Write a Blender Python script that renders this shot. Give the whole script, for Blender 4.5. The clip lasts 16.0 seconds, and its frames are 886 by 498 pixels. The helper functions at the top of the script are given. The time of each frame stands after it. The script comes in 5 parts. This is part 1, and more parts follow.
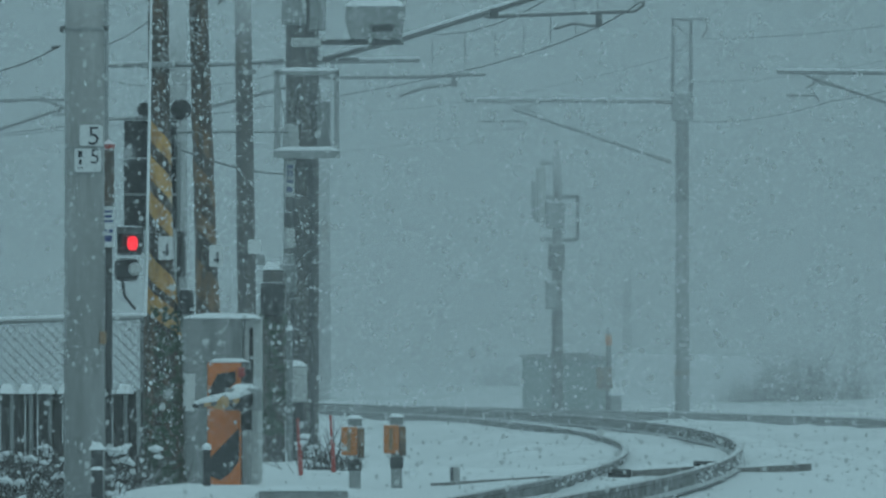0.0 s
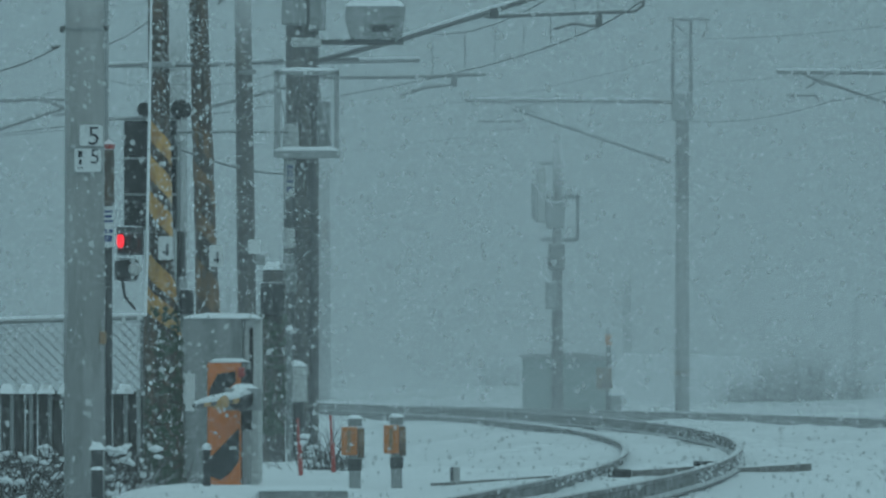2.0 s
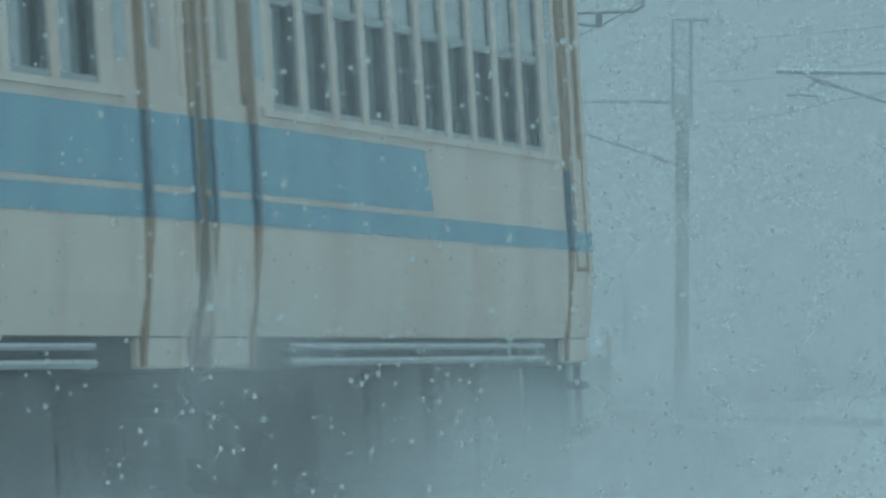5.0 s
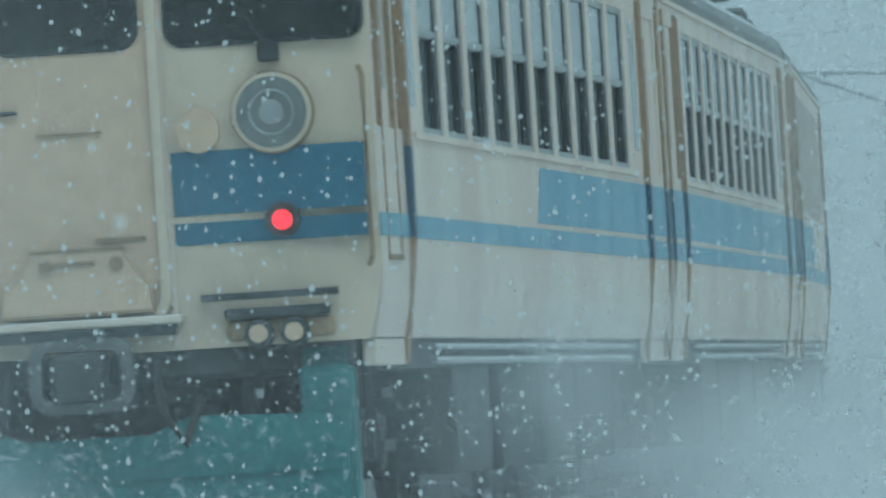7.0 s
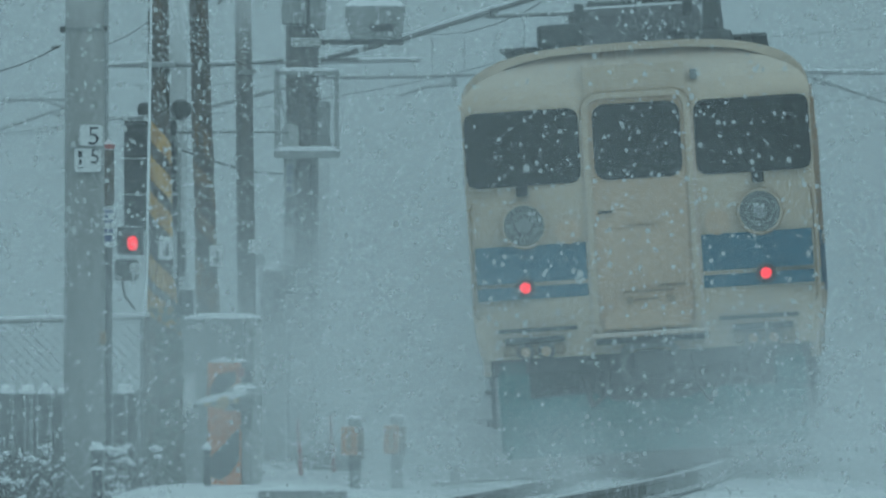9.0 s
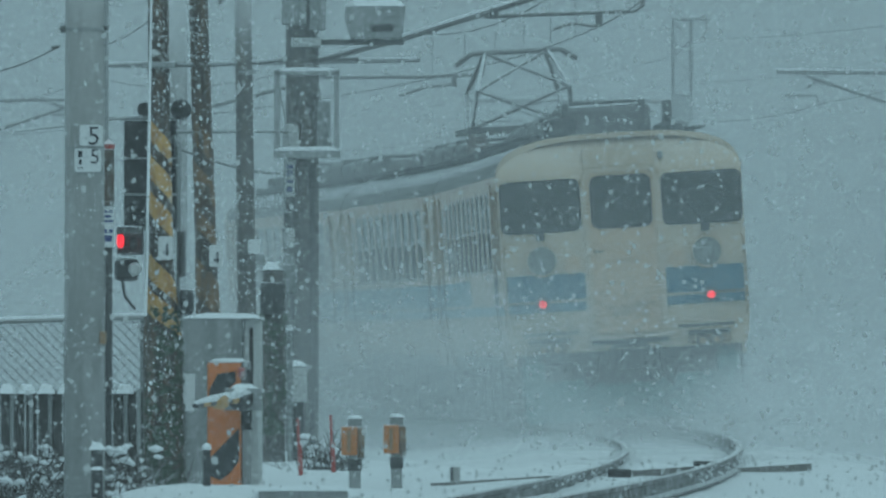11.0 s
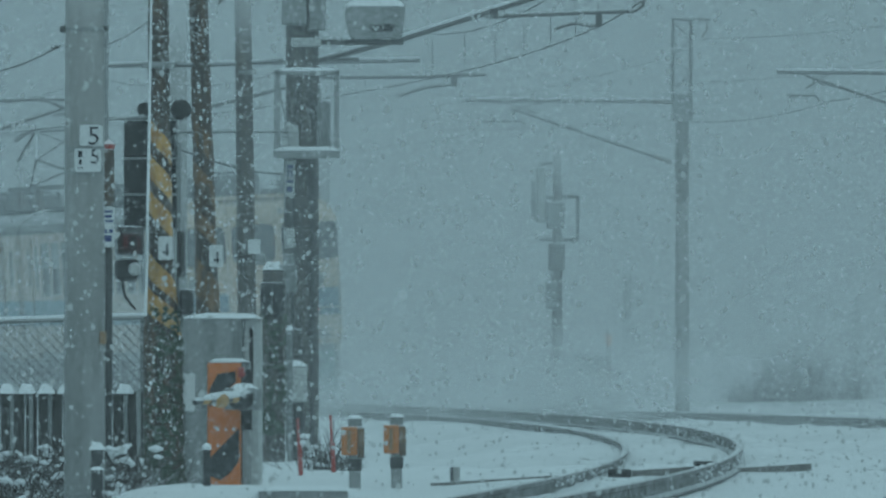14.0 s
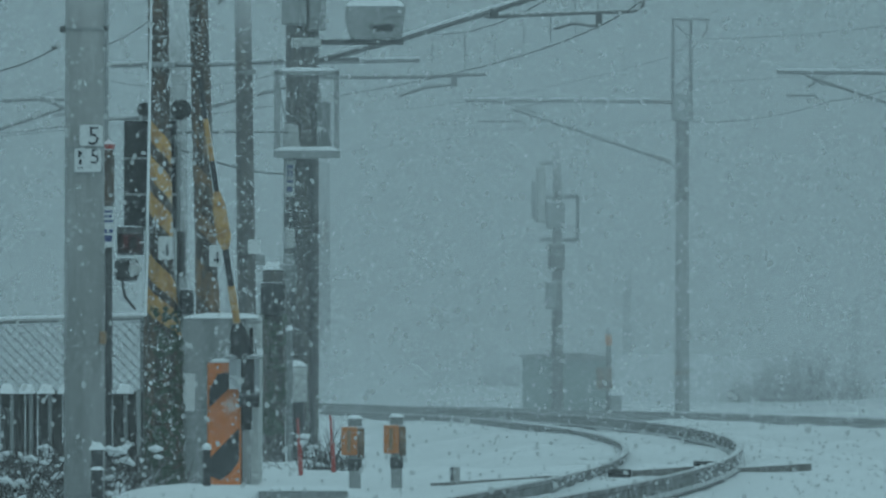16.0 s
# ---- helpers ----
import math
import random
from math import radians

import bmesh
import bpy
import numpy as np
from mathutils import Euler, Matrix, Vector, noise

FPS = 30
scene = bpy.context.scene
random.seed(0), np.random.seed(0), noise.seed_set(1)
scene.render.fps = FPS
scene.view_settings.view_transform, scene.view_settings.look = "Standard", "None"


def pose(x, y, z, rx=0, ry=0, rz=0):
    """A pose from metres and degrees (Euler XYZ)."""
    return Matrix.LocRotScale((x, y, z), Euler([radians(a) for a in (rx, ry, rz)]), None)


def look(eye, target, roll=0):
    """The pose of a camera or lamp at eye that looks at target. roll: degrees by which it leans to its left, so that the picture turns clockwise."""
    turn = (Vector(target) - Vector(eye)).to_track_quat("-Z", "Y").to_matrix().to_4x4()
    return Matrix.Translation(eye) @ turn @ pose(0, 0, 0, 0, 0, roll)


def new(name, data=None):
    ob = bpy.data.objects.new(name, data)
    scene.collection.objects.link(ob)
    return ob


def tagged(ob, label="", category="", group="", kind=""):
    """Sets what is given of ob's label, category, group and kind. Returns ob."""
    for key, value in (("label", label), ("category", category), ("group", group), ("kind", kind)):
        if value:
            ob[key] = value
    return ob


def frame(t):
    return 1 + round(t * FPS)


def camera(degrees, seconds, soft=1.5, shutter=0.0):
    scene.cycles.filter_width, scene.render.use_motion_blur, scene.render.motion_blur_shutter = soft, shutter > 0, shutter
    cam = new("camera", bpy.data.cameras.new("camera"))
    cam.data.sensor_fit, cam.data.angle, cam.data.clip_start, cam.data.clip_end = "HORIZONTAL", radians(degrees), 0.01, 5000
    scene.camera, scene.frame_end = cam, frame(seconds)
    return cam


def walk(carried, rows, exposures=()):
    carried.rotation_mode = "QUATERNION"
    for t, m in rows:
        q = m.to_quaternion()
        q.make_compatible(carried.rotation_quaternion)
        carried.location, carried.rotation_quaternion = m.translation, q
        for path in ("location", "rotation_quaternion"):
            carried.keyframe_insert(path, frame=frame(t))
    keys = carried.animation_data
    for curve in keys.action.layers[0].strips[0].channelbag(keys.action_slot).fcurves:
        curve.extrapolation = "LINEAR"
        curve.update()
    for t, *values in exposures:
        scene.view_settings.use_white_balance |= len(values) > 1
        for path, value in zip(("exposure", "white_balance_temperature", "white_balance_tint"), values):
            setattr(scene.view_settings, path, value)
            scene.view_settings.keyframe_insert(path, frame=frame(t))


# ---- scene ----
EYE = 1.0                       # the eye's height over the rails
cam = camera(3.71, 16.0, soft=2.5, shutter=0.15)
STAND = pose(0, 0, EYE, 90.4, 0, 0)
walk(cam, [(0.0, STAND), (16.0, STAND)],
     exposures=[(0.0, 0.0, 6500, 10), (3.2, 0.0, 6500, 10), (5.3, 0.46, 6620, 14), (6.0, 0.54, 6640, 15), (7.2, 0.68, 6660, 15), (8.0, 0.45, 6640, 15),
                (9.2, 0.22, 6600, 13), (11.3, 0.17, 6580, 12), (13.0, 0.08, 6550, 12), (16.0, 0.0, 6520, 11)])

# ---- light: an overcast, snow-laden sky ----
world = bpy.data.worlds.new("overcast_sky")
scene.world = world
world.use_nodes = True
wn, wl = world.node_tree.nodes, world.node_tree.links
sky = wn.new("ShaderNodeTexSky")
sky.sky_type, sky.sun_disc = "NISHITA", False
sky.sun_elevation, sky.sun_rotation = radians(38), radians(200)
dim = wn.new("ShaderNodeMix")
dim.data_type = "RGBA"
dim.inputs["Factor"].default_value = 0.985
dim.inputs["B"].default_value = (3.0, 4.95, 5.5, 1)        # the cloud deck
wl.new(sky.outputs["Color"], dim.inputs["A"])
wl.new(dim.outputs["Result"], wn["Background"].inputs["Color"])
wn["Background"].inputs["Strength"].default_value = 0.08
sun = new("sun", bpy.data.lights.new("sun", "SUN"))
sun.data.energy, sun.data.angle, sun.data.color = 0.5, radians(40), (0.62, 0.92, 1.0)
sun.matrix_world = look((0, 0, 50), (-14, 40, 0))
scene.cycles.transparent_max_bounces = 64


# ---- materials ----
def mat(name, color, rough=0.6, metal=0.0, vary=0.25, scale=6.0, bump=0.15, snow=0.0, flecks=0.0, glow=None, second=None, streak=(9, 9, 1.2), fleck_scale=19):
    """A weathered surface: two scales of stain, fine relief, snow lying on its upper sides (snow) and sticking to it (flecks)."""
    m = bpy.data.materials.new(name)
    m.use_nodes = True
    n, l = m.node_tree.nodes, m.node_tree.links
    b = n["Principled BSDF"]
    b.inputs["Roughness"].default_value, b.inputs["Metallic"].default_value = rough, metal
    co = n.new("ShaderNodeTexCoord")
    big, fine = n.new("ShaderNodeTexNoise"), n.new("ShaderNodeTexNoise")
    big.inputs["Scale"].default_value, fine.inputs["Scale"].default_value = scale * 0.25, scale * 4
    big.inputs["Detail"].default_value = 5
    for t in (big, fine):
        l.new(co.outputs["Object"], t.inputs["Vector"])
    both = n.new("ShaderNodeMath")
    both.operation = "ADD"
    l.new(big.outputs["Fac"], both.inputs[0]), l.new(fine.outputs["Fac"], both.inputs[1])
    ramp = n.new("ShaderNodeMapRange")
    ramp.inputs["From Min"].default_value, ramp.inputs["From Max"].default_value = 0.6, 1.4
    ramp.inputs["To Min"].default_value, ramp.inputs["To Max"].default_value = 1 - vary, 1 + vary
    l.new(both.outputs[0], ramp.inputs["Value"])
    tint = n.new("ShaderNodeVectorMath")
    tint.operation = "SCALE"
    tint.inputs[0].default_value = color
    l.new(ramp.outputs[0], tint.inputs["Scale"])
    out = tint.outputs[0]
    if second:                                           # a second tone that runs down in streaks
        run, tex, edge, two = n.new("ShaderNodeMapping"), n.new("ShaderNodeTexNoise"), n.new("ShaderNodeMapRange"), n.new("ShaderNodeMix")
        run.inputs["Scale"].default_value = streak
        tex.inputs["Scale"].default_value, tex.inputs["Detail"].default_value = 1.0, 6
        edge.inputs["From Min"].default_value, edge.inputs["From Max"].default_value = 0.45, 0.62
        two.data_type = "RGBA"
        two.inputs["B"].default_value = (*second, 1)
        l.new(co.outputs["Object"], run.inputs["Vector"]), l.new(run.outputs[0], tex.inputs["Vector"])
        l.new(tex.outputs["Fac"], edge.inputs["Value"]), l.new(edge.outputs[0], two.inputs["Factor"])
        l.new(out, two.inputs["A"])
        out = two.outputs["Result"]
    if snow or flecks:
        mix = n.new("ShaderNodeMix")
        mix.data_type = "RGBA"
        mix.inputs["B"].default_value = (0.80, 0.82, 0.84, 1)
        l.new(out, mix.inputs["A"])
        geo, sep = n.new("ShaderNodeNewGeometry"), n.new("ShaderNodeSeparateXYZ")
        l.new(geo.outputs["Normal"], sep.inputs[0])
        lying = n.new("ShaderNodeMapRange")
        lying.inputs["From Min"].default_value, lying.inputs["From Max"].default_value = 0.45, 0.75
        lying.inputs["To Max"].default_value = snow
        l.new(sep.outputs["Z"], lying.inputs["Value"])
        stick, stuck = n.new("ShaderNodeTexNoise"), n.new("ShaderNodeMapRange")
        stick.inputs["Scale"].default_value, stick.inputs["Detail"].default_value = fleck_scale, 5
        stick.inputs["Roughness"].default_value = 0.7
        l.new(co.outputs["Object"], stick.inputs["Vector"])
        stuck.inputs["From Min"].default_value, stuck.inputs["From Max"].default_value = 0.56, 0.66
        stuck.inputs["To Max"].default_value = flecks
        l.new(stick.outputs["Fac"], stuck.inputs["Value"])
        most = n.new("ShaderNodeMath")
        most.operation = "MAXIMUM"
        l.new(lying.outputs[0], most.inputs[0]), l.new(stuck.outputs[0], most.inputs[1])
        l.new(most.outputs[0], mix.inputs["Factor"])
        out = mix.outputs["Result"]
    l.new(out, b.inputs["Base Color"])
    if bump:
        rel = n.new("ShaderNodeBump")
        rel.inputs["Strength"].default_value, rel.inputs["Distance"].default_value = bump, 0.01
        l.new(both.outputs[0], rel.inputs["Height"])
        l.new(rel.outputs[0], b.inputs["Normal"])
    if glow:
        b.inputs["Emission Color"].default_value, b.inputs["Emission Strength"].default_value = (*glow[:3], 1), glow[3]
    return m


def glass(name, tint, clear, sheen=(0.02, 0.025, 0.025)):
    m = bpy.data.materials.new(name)
    m.use_nodes = True
    n, l = m.node_tree.nodes, m.node_tree.links
    see, shine, mix = n.new("ShaderNodeBsdfTransparent"), n.new("ShaderNodeBsdfPrincipled"), n.new("ShaderNodeMixShader")
    see.inputs["Color"].default_value = (*tint, 1)
    shine.inputs["Base Color"].default_value, shine.inputs["Roughness"].default_value = (*sheen, 1), 0.08
    mix.inputs[0].default_value = 1 - clear
    l.new(see.outputs[0], mix.inputs[1]), l.new(shine.outputs[0], mix.inputs[2])
    l.new(mix.outputs[0], n["Material Output"].inputs["Surface"])
    return m


def veil_mat(name, thick, patch, radial=False):
    """Snow in the air: thin, lit by the sky, denser in patches; radial: fading to nothing at a puff's rim."""
    m = bpy.data.materials.new(name)
    m.use_nodes = True
    n, l = m.node_tree.nodes, m.node_tree.links
    see, front, back = n.new("ShaderNodeBsdfTransparent"), n.new("ShaderNodeBsdfDiffuse"), n.new("ShaderNodeBsdfTranslucent")
    white = (0.66, 0.68, 0.69, 1) if not radial else (0.74, 0.76, 0.77, 1)
    front.inputs["Color"].default_value = back.inputs["Color"].default_value = white
    lit, mix = n.new("ShaderNodeMixShader"), n.new("ShaderNodeMixShader")
    lit.inputs[0].default_value = 0.5
    l.new(front.outputs[0], lit.inputs[1]), l.new(back.outputs[0], lit.inputs[2])
    co, noi, rng = n.new("ShaderNodeTexCoord"), n.new("ShaderNodeTexNoise"), n.new("ShaderNodeMapRange")
    noi.inputs["Scale"].default_value, noi.inputs["Detail"].default_value = patch, 3
    l.new(co.outputs["Object"], noi.inputs["Vector"])
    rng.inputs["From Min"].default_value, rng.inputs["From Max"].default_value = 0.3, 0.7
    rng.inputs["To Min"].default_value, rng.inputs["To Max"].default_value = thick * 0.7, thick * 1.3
    l.new(noi.outputs["Fac"], rng.inputs["Value"])
    fac = rng.outputs[0]
    if radial:
        uv, sub, ln, fall = n.new("ShaderNodeUVMap"), n.new("ShaderNodeVectorMath"), n.new("ShaderNodeVectorMath"), n.new("ShaderNodeMapRange")
        sub.operation, ln.operation = "SUBTRACT", "LENGTH"
        sub.inputs[1].default_value = (0.5, 0.5, 0)
        fall.interpolation_type = "SMOOTHERSTEP"
        fall.inputs["From Min"].default_value, fall.inputs["From Max"].default_value = 0.0, 0.5
        fall.inputs["To Min"].default_value, fall.inputs["To Max"].default_value = 1.0, 0.0
        l.new(uv.outputs[0], sub.inputs[0]), l.new(sub.outputs[0], ln.inputs[0]), l.new(ln.outputs["Value"], fall.inputs["Value"])
        mul = n.new("ShaderNodeMath")
        mul.operation = "MULTIPLY"
        l.new(fac, mul.inputs[0]), l.new(fall.outputs[0], mul.inputs[1])
        fac = mul.outputs[0]
    l.new(fac, mix.inputs[0])
    l.new(see.outputs[0], mix.inputs[1]), l.new(lit.outputs[0], mix.inputs[2])
    l.new(mix.outputs[0], n["Material Output"].inputs["Surface"])
    return m


SNOW = mat("snow", (0.80, 0.82, 0.84), 0.75, vary=0.06, scale=3, bump=0.4)
FIELD = mat("field_snow", (0.78, 0.80, 0.82), 0.8, vary=0.08, scale=1.5, bump=0.5)
CREAM = mat("cream_paint", (0.54, 0.42, 0.32), 0.45, vary=0.10, scale=3, bump=0.05, snow=0.15)
CREAM_SIDE = mat("cream_paint_pale", (0.60, 0.49, 0.41), 0.55, vary=0.08, scale=2, bump=0.05, snow=0.9, second=(0.55, 0.41, 0.34), streak=(1.2, 1.2, 0.35))
TAN = mat("tan_paint", (0.54, 0.37, 0.26), 0.5, vary=0.12, scale=3, bump=0.05)
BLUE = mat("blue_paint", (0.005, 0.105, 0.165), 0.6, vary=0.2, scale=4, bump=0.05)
# a paler copy of the blue for the stripes along the sides
BLUE_SIDE = mat("blue_paint_pale", (0.07, 0.24, 0.33), 0.5, vary=0.12, scale=2, bump=0.05, second=(0.11, 0.30, 0.38), streak=(1.2, 1.6, 0.5))
BLUE_DARK = mat("blue_paint_grimy", (0.015, 0.06, 0.10), 0.5, vary=0.2, scale=5)
RUST = mat("rust_streaked_paint", (0.285, 0.185, 0.115), 0.8, vary=0.35, scale=8)
ROOF = mat("roof_grey", (0.13, 0.13, 0.13), 0.8, vary=0.3, scale=4, snow=0.55, flecks=0.5)
UNDER = mat("underfloor_black", (0.025, 0.027, 0.028), 0.75, vary=0.4, scale=6, flecks=0.18, second=(0.06, 0.064, 0.064), streak=(3, 2.5, 2))
TEAL = mat("teal_paint", (0.006, 0.135, 0.135), 0.5, vary=0.3, scale=4, flecks=0.35)
STEEL = mat("galvanised_steel", (0.30, 0.31, 0.31), 0.5, 0.5, vary=0.2, scale=10, snow=0.95)
DARK_STEEL = mat("dark_steel", (0.06, 0.06, 0.06), 0.55, 0.3, vary=0.3, scale=10, snow=0.95)
PALE_GLASS = mat("pale_sash", (0.28, 0.32, 0.33), 0.25, vary=0.15, scale=3, bump=0.05)
ARM = mat("weathered_steel_tube", (0.12, 0.12, 0.12), 0.55, 0.3, vary=0.3, scale=10, snow=0.95)
RUBBER = mat("black_rubber", (0.02, 0.02, 0.02), 0.6, vary=0.2)
GLASS = glass("windscreen_glass", (0.25, 0.28, 0.28), 0.35)
# the pale base colour stands in for sky reflected in the side windows
SIDE_GLASS = glass("side_window_glass", (0.75, 0.8, 0.8), 0.12, (0.23, 0.27, 0.275))
LENS = mat("lamp_lens", (0.16, 0.17, 0.16), 0.25, 0.2, vary=0.2, scale=12)
RED_LIT = mat("red_lamp_lit", (0.5, 0.02, 0.02), 0.4, vary=0.0, bump=0, glow=(1.0, 0.02, 0.04, 1.1))
RED = mat("red_paint", (0.36, 0.06, 0.05), 0.5, vary=0.2, scale=8, snow=0.9, flecks=0.35)
CONCRETE = mat("spun_concrete", (0.265, 0.265, 0.26), 0.85, vary=0.14, scale=5, bump=0.3, snow=0.95, flecks=0.18, second=(0.34, 0.34, 0.335), streak=(6, 6, 1.0))
DARK_WOOD = mat("creosoted_timber", (0.055, 0.045, 0.038), 0.85, vary=0.45, scale=7, bump=0.5, snow=0.95, flecks=0.75, fleck_scale=30, second=(0.11, 0.075, 0.055), streak=(14, 14, 2.5))
DARK_POLE = mat("weathered_pole", (0.075, 0.07, 0.066), 0.85, vary=0.4, scale=7, bump=0.4, snow=0.95, flecks=0.75, fleck_scale=30, second=(0.13, 0.118, 0.105), streak=(14, 14, 2.5))
YELLOW = mat("yellow_warning_paint", (0.52, 0.29, 0.10), 0.6, vary=0.25, scale=9, flecks=0.35, second=(0.36, 0.18, 0.06), streak=(14, 14, 5))
FADED = mat("faded_warning_paint", (0.20, 0.12, 0.07), 0.7, vary=0.4, scale=9, flecks=0.35, second=(0.08, 0.06, 0.045), streak=(18, 18, 6))
BLACK = mat("black_paint", (0.02, 0.02, 0.021), 0.55, vary=0.3, scale=8, snow=0.95, flecks=0.4)
ORANGE = mat("orange_paint", (0.62, 0.17, 0.04), 0.55, vary=0.2, scale=8, snow=0.95, flecks=0.2)
AMBER = mat("amber_paint", (0.50, 0.16, 0.035), 0.55, vary=0.25, scale=8, snow=0.95, flecks=0.3)
GREY_BOX = mat("grey_cabinet_paint", (0.20, 0.21, 0.21), 0.6, vary=0.18, scale=5, snow=0.95, flecks=0.4, second=(0.28, 0.29, 0.29), streak=(7, 7, 1.5))
PALE_BOX = mat("pale_cabinet_paint", (0.42, 0.43, 0.42), 0.6, vary=0.15, scale=5, snow=0.95, flecks=0.35)
GREEN_HUT = mat("green_grey_sheet", (0.27, 0.33, 0.32), 0.7, vary=0.15, scale=3, snow=0.95)
SIGN = mat("white_enamel", (0.62, 0.63, 0.63), 0.4, vary=0.08, scale=8)
INK = mat("black_lettering", (0.02, 0.02, 0.03), 0.6, vary=0.1)
INK_BLUE = mat("blue_lettering", (0.04, 0.06, 0.18), 0.6, vary=0.1)
RAIL = mat("rusty_rail", (0.12, 0.115, 0.11), 0.75, 0.1, vary=0.45, scale=8, snow=0.6, flecks=0.85, fleck_scale=9, second=(0.26, 0.26, 0.26), streak=(4, 1.6, 8))
WIRE = mat("wire", (0.06, 0.065, 0.065), 0.6, 0.3, vary=0.1, snow=0.7)
INSULATOR = mat("insulator", (0.18, 0.15, 0.14), 0.3, vary=0.1, snow=0.9)
TWIG = mat("bare_twigs", (0.06, 0.05, 0.045), 0.9, vary=0.4, scale=20, snow=0.95, flecks=0.5)
IVY = mat("evergreen_leaves", (0.035, 0.06, 0.035), 0.55, vary=0.5, scale=14, bump=0.1, snow=0.9, flecks=0.45)
PLANK = mat("dark_boards", (0.035, 0.033, 0.03), 0.85, vary=0.4, scale=6, snow=0.95, flecks=0.35)
FLAKE = mat("snowflake", (0.46, 0.475, 0.48), 0.95, vary=0.02, bump=0)


# ---- mesh helpers ----
def part(name, bm, material, parent=None, label="", smooth=False):
    me = bpy.data.meshes.new(name)
    bm.to_mesh(me)
    bm.free()
    me.materials.append(material)
    if smooth:
        for p in me.polygons:
            p.use_smooth = abs(p.normal.z) < 0.9
    ob = new(name, me)
    if parent:
        ob.parent = parent
    if label:
        ob["label"] = label
    return ob


def holder(name, label, category, place=(0, 0, 0), group="", kind=""):
    ob = new(name)
    ob.location = place
    return tagged(ob, label, category, group, kind)


def box(bm, x0, x1, y0, y1, z0, z1, bev=0.0):
    vs = [bm.verts.new((x, y, z)) for x in (x0, x1) for y in (y0, y1) for z in (z0, z1)]
    fs = [bm.faces.new([vs[i] for i in q]) for q in ((0, 1, 3, 2), (4, 6, 7, 5), (0, 4, 5, 1), (2, 3, 7, 6), (0, 2, 6, 4), (1, 5, 7, 3))]
    if bev:
        es = list({e for f in fs for e in f.edges})
        bmesh.ops.bevel(bm, geom=es, offset=bev, segments=2, affect="EDGES", profile=0.5)
    return bm


def boxes(*rows, bev=0.0):
    bm = bmesh.new()
    for r in rows:
        b2 = box(bmesh.new(), *r, bev=bev)
        me = bpy.data.meshes.new("tmp")
        b2.to_mesh(me)
        b2.free()
        bm.from_mesh(me)
        bpy.data.meshes.remove(me)
    return bm


def tube(bm, points, radii, sides=8, caps=True):
    """A round bar through points; radii: one, or one a point."""
    points = [Vector(p) for p in points]
    if not isinstance(radii, (list, tuple)):
        radii = [radii] * len(points)
    rings = []
    for i, p in enumerate(points):
        way = (points[min(i + 1, len(points) - 1)] - points[max(i - 1, 0)]).normalized()
        side = way.cross(Vector((0, 0, 1)))
        side = Vector((1, 0, 0)) if side.length < 0.02 else side.normalized()
        up = side.cross(way).normalized()
        rings.append([bm.verts.new(p + (side * math.cos(a) + up * math.sin(a)) * radii[i])
                      for a in (2 * math.pi * k / sides for k in range(sides))])
    for a, b in zip(rings, rings[1:]):
        for k in range(sides):
            bm.faces.new((a[k], a[(k + 1) % sides], b[(k + 1) % sides], b[k]))
    if caps:
        bm.faces.new(rings[0][::-1])
        bm.faces.new(rings[-1])
    return bm


def bar(points, radii, sides=8):
    return tube(bmesh.new(), points, radii, sides)


def snow_cap(x0, x1, y0, y1, z, h, seed=0):
    """A rounded pad of snow lying on a flat top."""
    bm = bmesh.new()
    nx, ny = max(4, int((x1 - x0) / 0.06)), 5
    rows = []
    for j in range(ny + 1):
        row = []
        for i in range(nx + 1):
            u, v = i / nx, j / ny
            e = min(1.0, 4 * min(u, 1 - u, 1) * (nx / 8) if nx > 8 else 1.0)
            round_off = (1 - (2 * u - 1) ** 6) ** 0.5 * (1 - (2 * v - 1) ** 4) ** 0.5
            k = noise.noise((x0 + 4 * u + seed, y0 + v * 3, z)) * 0.25 + 0.9
            row.append(bm.verts.new((x0 + (x1 - x0) * u, y0 + (y1 - y0) * v, z + h * round_off * k * min(1, e + 0.3))))
        rows.append(row)
    for a, b in zip(rows, rows[1:]):
        for i in range(nx):
            bm.faces.new((a[i], a[i + 1], b[i + 1], b[i]))
    return bm


def stuck_snow(parent, radius, z0, z1, count, seed, shift=lambda z: 0.0):
    """Clots of wet snow that cling to a round shaft."""
    rnd = random.Random(seed)
    bm = bmesh.new()
    for i in range(count):
        z, a = rnd.uniform(z0, z1), rnd.uniform(math.pi * 0.98, math.pi * 2.02)
        k = rnd.uniform(0.004, 0.009) if rnd.random() < 0.88 else rnd.uniform(0.009, 0.018)
        out, side = Vector((math.cos(a), math.sin(a), 0)), Vector((-math.sin(a), math.cos(a), 0))
        c = Vector((shift(z), 0, z)) + out * radius(z)
        rim = [bm.verts.new(c + side * k * rnd.uniform(0.6, 1.2) * math.cos(q) + Vector((0, 0, k * rnd.uniform(0.8, 1.7) * math.sin(q)))) for q in (2 * math.pi * j / 6 for j in range(6))]
        tip = bm.verts.new(c + out * k * 0.7 + Vector((0, 0, -0.2 * k)))
        for j in range(6):
            bm.faces.new((rim[j], rim[(j + 1) % 6], tip))
    return part("clinging_snow", bm, SNOW, parent, "clots of wet snow")


